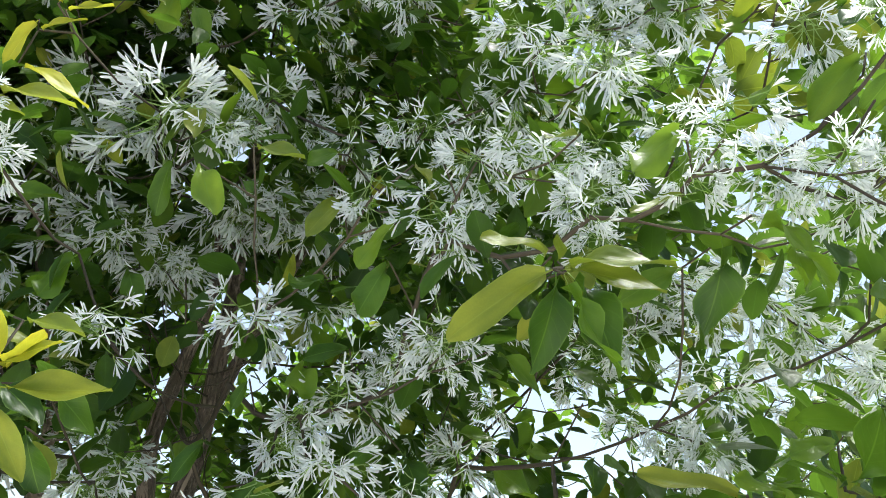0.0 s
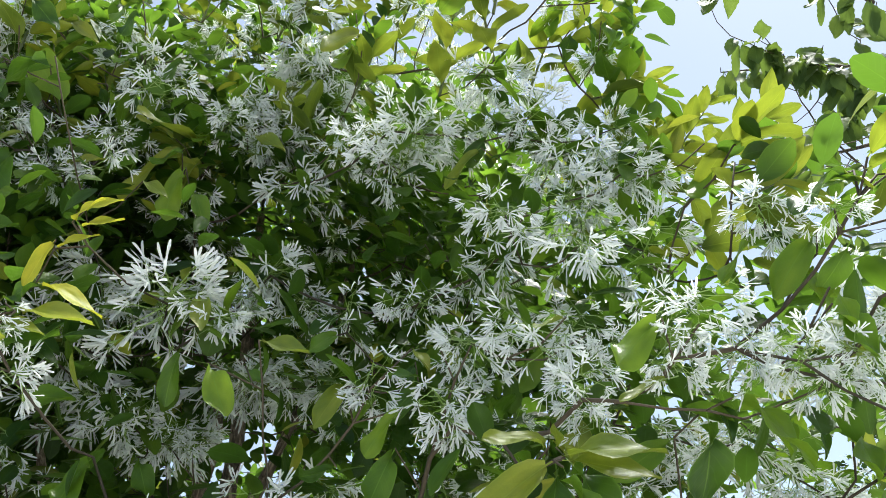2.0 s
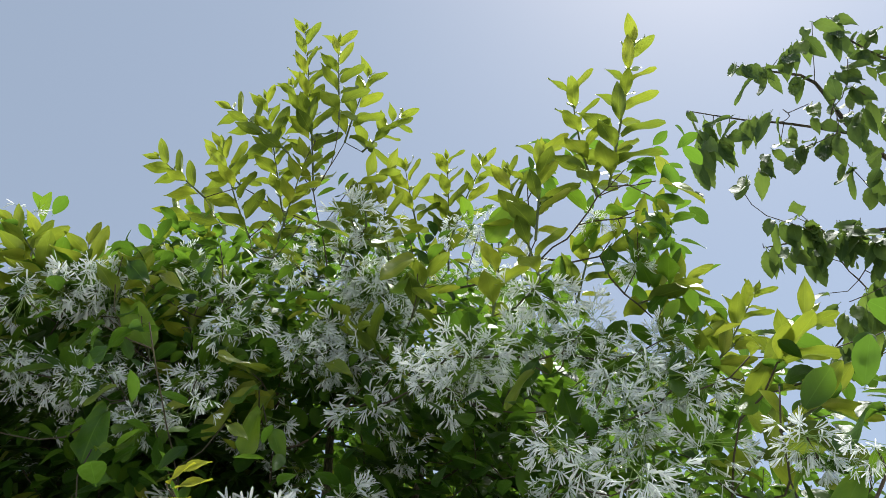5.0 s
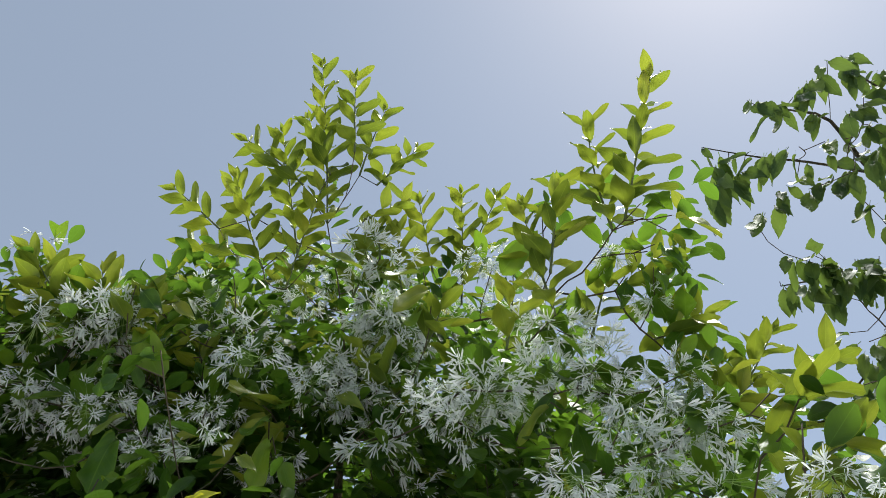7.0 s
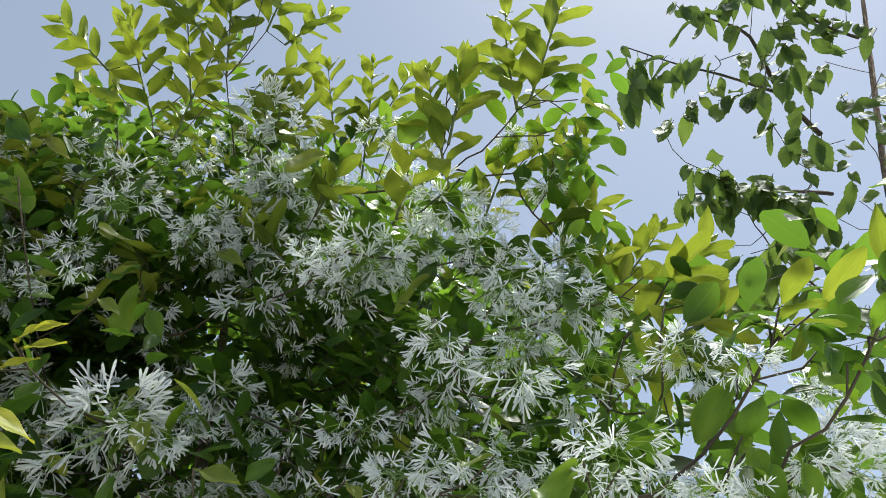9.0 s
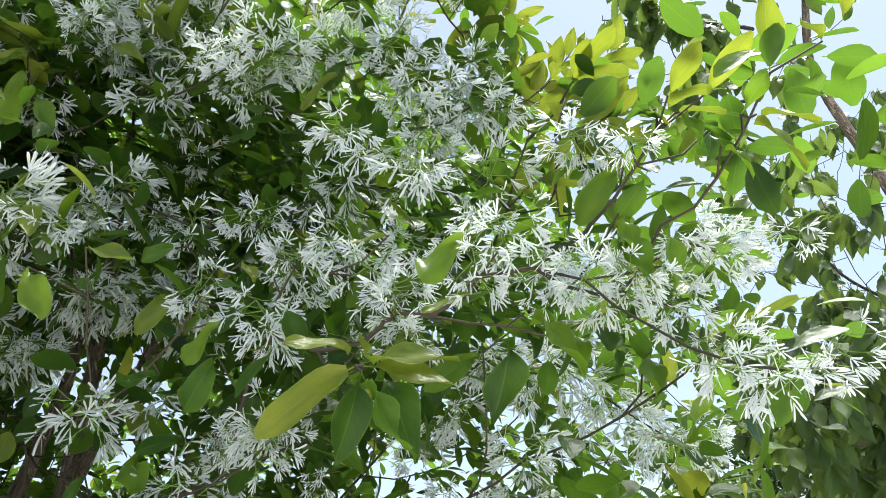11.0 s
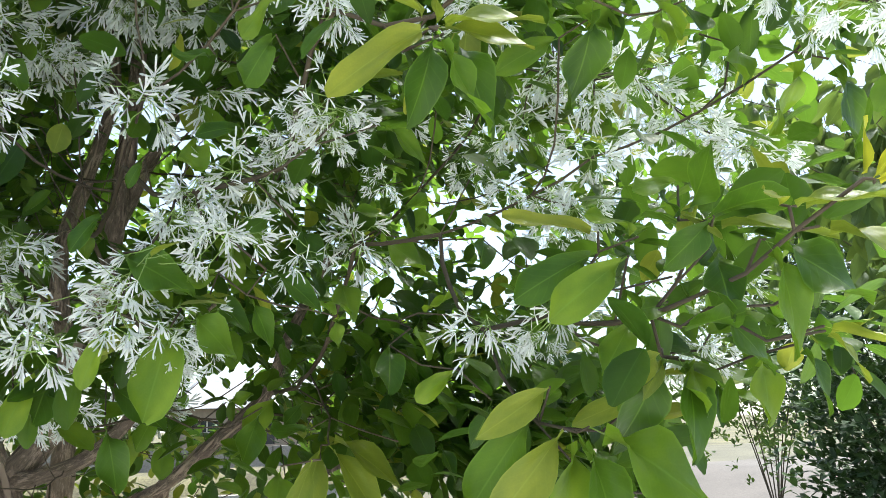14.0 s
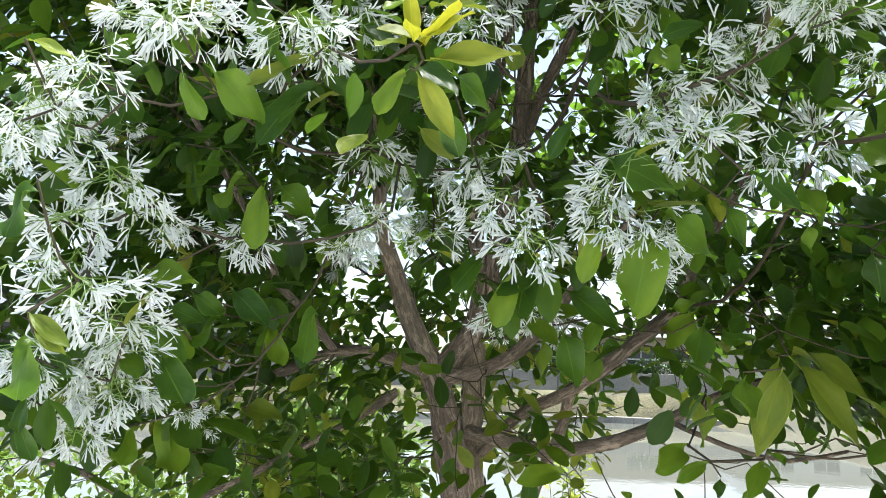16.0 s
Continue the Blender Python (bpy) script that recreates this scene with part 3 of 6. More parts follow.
limb('left1', [(-0.13, 2.15, 1.35, 0.024), (-0.22, 2.10, 1.38, 0.020), (-0.34, 2.00, 1.39, 0.018), (-0.47, 1.91, 1.33, 0.015), (-0.54, 1.86, 1.31, 0.012), (-0.66, 1.77, 1.29, 0.009)])
limb('left2', [(-0.34, 2.00, 1.39, 0.014), (-0.41, 1.89, 1.49, 0.012), (-0.46, 1.83, 1.54, 0.012), (-0.46, 1.72, 1.60, 0.010), (-0.58, 1.54, 1.83, 0.008)])
limb('leftlow', [(-0.19, 2.16, 1.29, 0.016), (-0.38, 2.08, 1.17, 0.012), (-0.70, 1.95, 1.02, 0.010), (-0.88, 1.90, 1.10, 0.009), (-0.98, 1.84, 1.14, 0.007)])

def peeling_bark(count):
    """Thin curled strips of loose bark along the trunks and main limbs."""
    verts, faces = [], []
    stout = [i for i in range(1, len(net.nodes)) if net.links[i] == i - 1 and net.girth[i] > 0.012]
    for _ in range(count):
        i = random.choice(stout)
        p, r = net.nodes[i], net.girth[i]
        d = (p - net.nodes[i - 1]).normalized()
        a = d.orthogonal().normalized()
        b = d.cross(a)
        g, wide, long_ = random.uniform(0, 6.3), random.uniform(0.12, 0.4), random.uniform(0.03, 0.10)
        lift, drift = random.uniform(0.0, 0.3), random.uniform(-0.4, 0.4)
        n = len(verts)
        for s in range(4):
            taper = (0.5, 1.0, 0.8, 0.25)[s] * random.uniform(0.8, 1.2)
            for k in range(3):
                w = g + drift * s / 3 + wide * taper * (k / 2 - 0.5)
                rr = r * (1.10 + lift * (s / 3) ** 3 + 0.05 * random.random())
                verts.append(p + d * (long_ * (s / 3 - 0.5)) + (a * math.cos(w) + b * math.sin(w)) * rr)
        for s in range(3):
            for k in range(2):
                q = n + s * 3 + k
                faces.append((q, q + 1, q + 4, q + 3))
    ob = new("loose_bark", mesh_of("loose_bark", verts, faces, [M_BARK, M_PEEL], [(i // 6) % 3 == 0 for i in range(len(faces))]))
    ob.parent = tree
    tagged(ob, "thin curled strips of peeling bark", kind="stuff")


peeling_bark(700)

CROWN = [((0.1, 2.1, 2.6), (1.15, 0.8, 1.0)), ((0.1, 1.6, 2.1), (0.95, 0.55, 0.75)), ((-0.9, 2.0, 2.42), (0.9, 0.8, 0.9)), ((0.9, 1.5, 2.2), (0.65, 0.65, 0.65)),
         ((0.7, 1.35, 1.5), (0.6, 0.5, 0.35)), ((0.54, 1.33, 1.37), (0.2, 0.25, 0.13)), ((0.76, 1.41, 1.33), (0.22, 0.25, 0.16)), ((0.2, 3.0, 2.1), (1.4, 0.6, 0.9)), ((-0.6, 1.75, 1.45), (0.7, 0.6, 0.4)), ((0.1, 2.3, 1.5), (1.1, 0.7, 0.5))]
BOUGH = [((0.76, 1.88, 1.40), (0.32, 0.4, 0.3)), ((0.77, 1.56, 1.44), (0.3, 0.35, 0.25)), ((0.54, 1.33, 1.37), (0.2, 0.25, 0.13)), ((0.76, 1.41, 1.33), (0.22, 0.25, 0.16))]      # leafy low boughs
HOLES = [((0.62, 1.35, 1.5), (0.12, 0.25, 0.08)), ((-0.2, 2.0, 1.62), (0.25, 0.6, 0.16))]


def inside(p, shapes):
    return min(sum(((a - b) / r) ** 2 for a, b, r in zip(p, c, rad)) for c, rad in shapes)


def outward(p):
    o = Vector((p.x - TREE_AT[0], p.y - TREE_AT[1], 0.0))
    return o.normalized() if o.length > 0.01 else Vector((0, -1, 0))


panicles_made = 0
flowers = []
shell = []        # places of the outer crown's leaves and flowers


def leaf(x, y, z, dx, dy, dz, age=0):
    """One leaf of the outer crown, from its base along (dx, dy, dz)."""
    base, way = Vector((x, y, z)), Vector((dx, dy, dz))
    face = Vector((0, 0, 0.75)) + outward(base) * (0.55 if x > 0.3 and z > 1.9 else 1.0) + jitter(0.3)
    ob = new("leaf", random.choice((LEAF_GREEN, SPRIG_YOUNG, SPRIG_BUD)[age]))
    ob.parent = tree
    ob.matrix_local = leaf_frame(base, way, face, way.length * 1.06)
    net.grow(base)
    shell.append(base + way * 0.5)


def spray(p, size, kinds=None):
    ob = new("flower_panicle", random.choice(kinds or PANICLES))
    ob.parent = tree
    ob.matrix_local = Matrix.Translation(p) @ Euler((random.uniform(-0.4, 0.4), random.uniform(-0.4, 0.4), random.uniform(0, 6.3))).to_matrix().to_4x4() @ Matrix.Scale(size * 1.42, 4)


def panicle(x, y, z, size):
    """A flower panicle of the outer crown."""
    p = Vector((x, y, z))
    spray(p, size, FULL_PANICLES)
    net.grow(p)
    shell.append(p)
    flowers.append((p, size))


def shoot(base, tip):
    """An upright leafy shoot at the crown's edge: pairs of leaves, the youngest at its end."""
    a, b = Vector(base), Vector(tip)
    length = (b - a).length
    net.grow(a)
    bend = jitter(0.03 * length)
    pts = [a.lerp(b, i / 8) + bend * (math.sin(i / 8 * math.pi)) for i in range(9)]
    verts, faces = [], []
    tube(verts, faces, pts, [0.0035 - 0.0024 * i / 8 for i in range(9)], 5)
    stem = new("leafy_shoot", mesh_of("leafy_shoot", verts, faces, [M_SHOOT]))
    stem.parent = tree
    d = (b - a).normalized()
    u = d.orthogonal().normalized()
    w = d.cross(u)
    pairs = max(3, int(length / 0.032))
    for i in range(pairs):
        s = (i + 0.6) / pairs
        g = i * 1.57 + random.uniform(-0.4, 0.4)
        size = (0.112 - 0.045 * s) * random.uniform(0.85, 1.15)
        for k in (0, 1):
            out = u * math.cos(g + k * math.pi) + w * math.sin(g + k * math.pi)
            rise = 0.45 + 0.9 * s
            way = out + d * rise + Vector((0, 0, -0.12 * (1 - s))) + jitter(0.15)
            face = d * 0.8 - out * 0.35 + Vector((0, 0, 0.5)) + jitter(0.3)
            ob = new("leaf", random.choice(SHOOT_YOUNG if s > 0.5 or random.random() < 0.25 else SHOOT_GREEN))
            ob.parent = stem
            ob.matrix_local = leaf_frame(a.lerp(b, s), way, face, size)
    for k in range(2):
        ob = new("leaf", random.choice(SHOOT_YOUNG))
        ob.parent = stem
        ob.matrix_local = leaf_frame(b, d + jitter(0.3), u * (1 - 2 * k) + jitter(0.2), 0.035)


fill = Foliage(SMALL_SHAPES)


def twig_leaves(p, d, n, young_lit, mat=0):
    """A leafy twig of the inner crown, added to the joined foliage."""
    u = d.orthogonal().normalized()
    w = d.cross(u)
    for i in range(n):
        s = i / n
        g = i * 2.2 + random.uniform(-0.4, 0.4)
        out = u * math.cos(g) + w * math.sin(g)
        way = out + d * (0.3 + 0.7 * s) + Vector((0, 0, -0.35))
        face = Vector((0, 0, 1)) + outward(p) * 0.4 + jitter(0.6)
        fill.add(leaf_frame(p + d * (0.16 * s), way, face, random.uniform(0.046, 0.078)), 1 if random.random() < young_lit else mat)


OPEN_SIDE = Vector((0.0, 0.05, 1.52))     # the open ground that the outer crown faces
openings = []


def gap(a, b, widen, share=1.0):
    """A gap, or where share is less a thin place, through the foliage along a line, widening with the distance."""
    a, b = Vector(a), Vector(b)
    openings.append((a, (b - a).normalized(), widen, (b - a).length, share))


gap((0.41, 0.75, 1.65), (1.43, 3.08, 2.24), 0.056)
gap((0.44, 0.75, 1.61), (1.57, 3.09, 2.04), 0.045)
gap((0.58, 0.66, 1.65), (2.16, 2.71, 2.20), 0.019)
gap((0.12, 0.95, 1.52), (0.23, 3.93, 1.69), 0.022)
gap((-0.14, 0.98, 1.57), (-0.62, 3.84, 2.02), 0.037)
gap((0.35, 0.79, 1.64), (1.48, 3.07, 2.33), 0.026)
gap((0.38, 0.79, 1.59), (1.62, 3.06, 2.12), 0.037)
gap((0.44, 0.77, 1.64), (1.85, 2.94, 2.32), 0.019)
gap((0.13, 0.90, 1.47), (0.56, 3.53, 1.61), 0.026)
gap((0.18, 0.90, 1.39), (0.77, 3.53, 1.26), 0.045)
gap((0.11, 0.94, 1.37), (0.44, 3.67, 1.16), 0.037)
gap((0.66, 0.75, 1.36), (2.81, 2.87, 1.12), 0.045)
gap((-0.32, 0.90, 1.66), (-1.00, 3.42, 2.49), 0.019)
gap((0.00, 0.89, 1.75), (0.38, 3.35, 2.89), 0.013)
gap((0.17, 0.88, 1.74), (1.08, 3.34, 2.86), 0.016)
gap((0.36, 0.90, 1.60), (1.88, 3.41, 2.25), 0.030)
gap((0.30, 0.91, 1.56), (1.64, 3.44, 2.08), 0.021)
gap((0.30, 0.89, 1.66), (1.64, 3.38, 2.50), 0.015)
gap((-0.24, 0.92, 1.55), (-0.64, 3.48, 2.04), 0.019)
gap((-0.22, 0.90, 1.70), (-0.56, 3.39, 2.68), 0.013)
gap((0.02, 0.90, 1.64), (0.47, 3.41, 2.45), 0.015)
gap((0.09, 0.90, 1.66), (0.77, 3.39, 2.52), 0.019)
gap((-0.30, 0.90, 1.67), (-0.91, 3.41, 2.56), 0.015)
gap((-0.54, 0.92, 1.53), (-1.94, 3.51, 1.97), 0.034)
gap((-0.14, 0.91, 1.56), (-0.23, 3.47, 2.09), 0.034)
gap((-0.20, 0.92, 1.53), (-0.50, 3.49, 1.97), 0.022)
gap((-0.10, 0.93, 1.47), (-0.04, 3.52, 1.68), 0.026)
gap((0.13, 0.95, 1.29), (0.91, 3.61, 0.93), 0.090)
gap((0.04, 0.95, 1.26), (0.53, 3.63, 0.82), 0.037)
gap((-0.23, 0.96, 1.25), (-0.59, 3.65, 0.78), 0.034)
gap((-0.41, 0.95, 1.29), (-1.39, 3.64, 0.95), 0.037)
gap((-0.15, 0.94, 1.35), (-0.25, 3.59, 1.20), 0.026)
gap((0.09, 0.94, 1.36), (0.77, 3.57, 1.23), 0.037)
gap((-0.00, 0.94, 1.36), (0.36, 3.57, 1.24), 0.030)
gap((0.26, 0.94, 1.29), (1.49, 3.60, 0.93), 0.037)
gap((0.18, 0.86, 1.80), (0.67, 3.29, 2.69), 0.022)
gap((0.23, 0.84, 1.80), (0.89, 3.23, 2.66), 0.015)
gap((-0.07, 0.82, 2.05), (-0.37, 3.14, 3.74), 0.010)
gap((0.65, 0.64, 1.91), (2.66, 2.36, 3.14), 0.016)
gap((0.51, 0.76, 1.76), (2.09, 2.86, 2.53), 0.013)
gap((-0.14, 0.97, 1.81), (-0.68, 3.76, 2.72), 0.022)
gap((0.64, 0.55, 2.09), (2.62, 1.98, 3.92), 0.045)
gap((0.58, 0.57, 2.10), (2.38, 2.06, 3.94), 0.030)
gap((0.67, 0.58, 2.02), (2.77, 2.08, 3.60), 0.026)
gap((0.59, 0.62, 1.99), (2.41, 2.27, 3.48), 0.022)
gap((0.36, 0.84, 1.71), (1.46, 3.20, 2.31), 0.034)
gap((0.54, 0.79, 1.68), (2.20, 3.00, 2.18), 0.030)
gap((0.10, 0.87, 1.84), (0.34, 3.34, 2.83), 0.026)
gap((0.19, 0.85, 1.80), (0.72, 3.27, 2.69), 0.019)
gap((0.61, 0.75, 1.70), (2.52, 2.84, 2.25), 0.037)
gap((0.48, 0.80, 1.69), (1.98, 3.05, 2.22), 0.019)
gap((-0.07, 1.01, 1.68), (-0.36, 3.93, 2.15), 0.030)
gap((-0.11, 1.04, 1.65), (-0.56, 4.06, 2.03), 0.030)
gap((0.10, 0.87, 1.84), (0.36, 3.33, 2.84), 0.019)
gap((-0.02, 0.98, 1.70), (-0.19, 3.82, 2.24), 0.019)
gap((0.40, 0.82, 1.72), (1.60, 3.14, 2.34), 0.037)
gap((0.43, 0.84, 1.65), (1.77, 3.21, 2.06), 0.045)
gap((0.64, 0.74, 1.71), (2.64, 2.78, 2.30), 0.022)
gap((0.39, 0.79, 1.62), (1.46, 3.09, 2.21), 0.045)
gap((0.18, 0.92, 1.48), (0.56, 3.66, 1.64), 0.030)
gap((0.06, 0.88, 1.85), (0.11, 1.93, 2.29), 0.024)
gap((0.07, 0.90, 1.80), (0.12, 1.99, 2.18), 0.024)
gap((0.06, 0.92, 1.76), (0.10, 2.04, 2.07), 0.025)
gap((0.05, 0.95, 1.72), (0.09, 2.10, 1.97), 0.028)
gap((0.02, 0.95, 1.73), (0.01, 2.11, 2.01), 0.025)
gap((0.01, 0.97, 1.69), (-0.01, 2.16, 1.92), 0.028)
gap((0.04, 0.79, 2.04), (0.06, 1.72, 2.74), 0.013)
gap((-0.16, 0.92, 1.50), (-0.22, 2.01, 1.65), 0.034)
gap((-0.17, 0.91, 1.56), (-0.25, 1.99, 1.79), 0.021)
gap((-0.17, 0.91, 1.61), (-0.24, 1.98, 1.89), 0.019)
gap((-0.02, 0.90, 1.67), (0.10, 1.95, 2.04), 0.024)
gap((-0.02, 0.89, 1.74), (0.12, 1.93, 2.20), 0.022)
gap((0.01, 0.90, 1.68), (0.17, 1.95, 2.06), 0.018)
gap((0.02, 0.89, 1.73), (0.20, 1.93, 2.19), 0.018)
gap((-0.06, 0.90, 1.66), (0.02, 1.96, 2.03), 0.018)
gap((-0.07, 0.91, 1.59), (-0.01, 1.98, 1.86), 0.018)
gap((-0.27, 0.94, 1.38), (-0.48, 2.06, 1.36), 0.019)
gap((-0.20, 0.94, 1.39), (-0.32, 2.05, 1.39), 0.021)
gap((-0.25, 0.93, 1.44), (-0.44, 2.04, 1.50), 0.018)
gap((-0.37, 0.91, 1.63), (-0.71, 1.98, 1.94), 0.015)
gap((-0.09, 0.93, 1.41), (-0.05, 2.04, 1.43), 0.037)
gap((-0.05, 0.93, 1.45), (0.03, 2.03, 1.52), 0.027)
gap((-0.10, 0.94, 1.35), (-0.09, 2.06, 1.29), 0.037)
gap((0.03, 0.93, 1.42), (0.23, 2.03, 1.45), 0.022)
gap((-0.11, 0.96, 1.60), (-0.26, 2.14, 1.84), 0.030)
gap((-0.09, 0.97, 1.53), (-0.22, 2.17, 1.67), 0.027)
gap((-0.01, 0.91, 1.67), (-0.02, 2.03, 2.01), 0.022)
gap((0.05, 0.88, 1.73), (0.10, 1.96, 2.15), 0.021)
gap((0.05, 0.86, 1.80), (0.11, 1.92, 2.31), 0.019)
gap((-0.01, 0.96, 1.42), (-0.03, 2.16, 1.39), 0.030)
gap((-0.07, 0.97, 1.49), (-0.17, 2.17, 1.56), 0.030)
gap((0.08, 0.90, 1.66), (0.72, 3.40, 2.49), 0.120, 0.50)
gap((0.24, 0.90, 1.58), (1.37, 3.43, 2.19), 0.112, 0.50)
gap((-0.02, 0.89, 1.69), (0.28, 3.38, 2.65), 0.082, 0.50)
gap((-0.24, 0.91, 1.57), (-0.64, 3.47, 2.12), 0.090, 0.50)
gap((0.03, 0.89, 1.70), (0.12, 3.47, 2.59), 0.105, 0.50)
gap((0.32, 0.81, 1.62), (1.34, 3.13, 2.25), 0.090, 0.50)
gap((0.59, 0.59, 2.05), (2.41, 2.15, 3.73), 0.150, 0.50)


def open_there(p, ease=0.02):
    for a, d, widen, reach, share in openings:
        s = (p - a).dot(d)
        if -0.3 < s < reach and (p - a - d * s).length < widen * (0.8 + s) - ease and random.random() < share:
            return True
    return False


gap((0.16, 0.93, 1.46), (0.50, 3.76, 1.56), 0.035)
gap((0.20, 0.92, 1.47), (0.65, 3.73, 1.59), 0.03)
gap((0.42, 0.79, 1.67), (1.52, 3.34, 2.31), 0.05)
gap((0.46, 0.78, 1.61), (1.70, 3.31, 2.09), 0.05)
gap((0.55, 0.47, 2.16), (1.93, 1.66, 3.48), 0.050)
gap((0.52, 0.49, 2.18), (1.81, 1.72, 3.56), 0.035)
gap((0.59, 0.47, 2.13), (2.05, 1.65, 3.37), 0.045)
gap((0.57, 0.52, 2.09), (1.99, 1.84, 3.23), 0.030)
gap((0.53, 0.52, 2.14), (1.85, 1.82, 3.41), 0.030)

# shoots, flowers and leaves of the outer crown
shoot((-0.67, 1.38, 2.87), (-0.69, 1.35, 3.03))
shoot((-0.54, 1.34, 2.85), (-0.59, 1.33, 3.00))
shoot((-0.00, 1.28, 3.29), (-0.07, 1.01, 3.69))
shoot((0.05, 1.12, 3.43), (0.03, 1.02, 3.67))
shoot((0.08, 1.25, 3.50), (0.14, 1.14, 3.71))
shoot((0.14, 1.30, 3.53), (0.26, 1.25, 3.68))
shoot((-0.08, 1.21, 3.36), (-0.26, 1.21, 3.54))
shoot((-0.20, 1.32, 3.32), (-0.29, 1.32, 3.47))
shoot((-0.31, 1.43, 3.38), (-0.47, 1.43, 3.54))
shoot((-0.16, 1.37, 3.17), (-0.27, 1.27, 3.43))
shoot((-0.25, 1.59, 3.44), (-0.45, 1.66, 3.55))
shoot((-0.09, 1.31, 3.04), (-0.03, 1.16, 3.29))
shoot((-0.07, 1.37, 3.23), (-0.16, 1.18, 3.56))
shoot((0.10, 1.22, 3.26), (0.21, 1.22, 3.36))
shoot((-0.01, 1.18, 3.39), (-0.09, 1.13, 3.58))
shoot((0.41, 1.40, 3.15), (0.39, 1.23, 3.45))
shoot((0.32, 1.36, 3.23), (0.27, 1.28, 3.45))
shoot((0.43, 1.39, 3.29), (0.52, 1.27, 3.51))
shoot((0.15, 1.27, 3.16), (0.14, 1.27, 3.29))
shoot((0.22, 1.32, 3.09), (0.20, 1.26, 3.28))
shoot((0.60, 0.84, 2.87), (0.55, 0.73, 3.11))
shoot((0.61, 0.80, 2.86), (0.67, 0.61, 3.16))
shoot((0.45, 0.88, 2.75), (0.47, 0.80, 2.95))
shoot((0.47, 0.94, 2.69), (0.40, 0.85, 2.92))
shoot((0.65, 0.98, 2.83), (0.81, 0.93, 2.96))
shoot((0.72, 1.00, 2.71), (0.87, 0.99, 2.80))
shoot((0.70, 0.80, 2.28), (0.85, 0.71, 2.45))
shoot((0.90, 1.04, 2.60), (1.01, 0.97, 2.75))
shoot((0.77, 1.00, 2.54), (0.86, 0.99, 2.66))
shoot((0.76, 0.99, 2.47), (0.89, 0.96, 2.58))
shoot((-0.34, 1.39, 2.75), (-0.39, 1.33, 2.95))
shoot((-0.46, 1.86, 3.46), (-0.48, 1.84, 3.61))
shoot((-0.58, 1.33, 2.88), (-0.72, 1.30, 3.07))
shoot((-0.50, 1.32, 2.91), (-0.54, 1.32, 3.04))
shoot((-0.04, 1.39, 2.64), (-0.18, 1.42, 2.77))
shoot((-0.42, 1.27, 2.80), (-0.41, 1.27, 2.93))
shoot((-0.65, 1.30, 2.92), (-0.65, 1.31, 3.04))
shoot((-0.34, 1.65, 3.31), (-0.42, 1.74, 3.38))
shoot((0.09, 1.36, 3.09), (0.14, 1.31, 3.25))
shoot((0.39, 1.04, 2.67), (0.41, 0.98, 2.85))
shoot((0.60, 1.05, 2.74), (0.66, 0.99, 2.91))
shoot((0.62, 0.63, 2.15), (0.75, 0.64, 2.23))
shoot((0.73, 0.85, 2.23), (0.85, 0.87, 2.31))
shoot((0.20, 1.32, 2.74), (0.12, 1.33, 2.89))
shoot((-0.25, 1.38, 2.78), (-0.28, 1.40, 2.90))
shoot((0.26, 1.25, 2.83), (0.31, 1.21, 2.98))
panicle(-0.06, 1.17, 2.21, 0.150)
panicle(-0.24, 1.48, 2.28, 0.147)
panicle(0.11, 1.26, 2.34, 0.111)
panicle(0.04, 1.30, 2.32, 0.111)
panicle(-0.15, 1.50, 2.17, 0.150)
panicle(0.10, 1.50, 2.22, 0.150)
panicle(-0.04, 1.74, 2.16, 0.150)
panicle(0.44, 0.95, 2.24, 0.103)
panicle(0.48, 0.78, 2.16, 0.109)
panicle(-0.16, 2.68, 1.83, 0.150)
panicle(1.22, 0.96, 2.23, 0.137)
panicle(1.51, 1.13, 2.38, 0.150)
panicle(0.66, 0.88, 2.23, 0.112)
panicle(-0.19, 1.40, 2.36, 0.150)
panicle(-0.08, 1.40, 2.32, 0.150)
panicle(1.88, 1.43, 2.71, 0.150)
panicle(-0.38, 2.44, 1.69, 0.150)
panicle(0.25, 2.23, 1.51, 0.150)
panicle(-0.10, 1.99, 1.84, 0.150)
leaf(1.601, 0.702, 2.799, -0.031, -0.078, 0.076, YOUNG)
leaf(1.849, 1.133, 2.744, -0.031, 0.051, -0.085)
leaf(-0.292, 1.261, 2.195, 0.067, -0.034, -0.036)
leaf(-0.245, 1.191, 2.038, 0.069, -0.055, 0.003)
leaf(-0.227, 1.568, 1.844, 0.018, 0.020, -0.110)
leaf(-0.214, 1.698, 1.844, 0.036, 0.011, -0.104)
leaf(0.048, 1.572, 1.810, 0.009, -0.002, -0.061)
leaf(-0.116, 2.601, 1.925, -0.001, 0.012, -0.080)
leaf(0.161, 1.985, 1.460, 0.023, -0.010, -0.112)
leaf(0.445, 1.645, 1.340, 0.010, -0.008, -0.103)
leaf(-0.157, 1.617, 1.892, 0.067, -0.012, -0.101)
leaf(0.252, 2.068, 1.485, 0.014, -0.009, -0.114)
leaf(0.421, 1.604, 1.507, -0.077, -0.012, -0.080)
leaf(-0.286, 1.019, 2.561, -0.094, 0.034, -0.041)
leaf(-0.421, 1.213, 2.903, 0.065, -0.002, -0.059)
leaf(-0.294, 1.254, 2.162, 0.077, -0.039, -0.021)

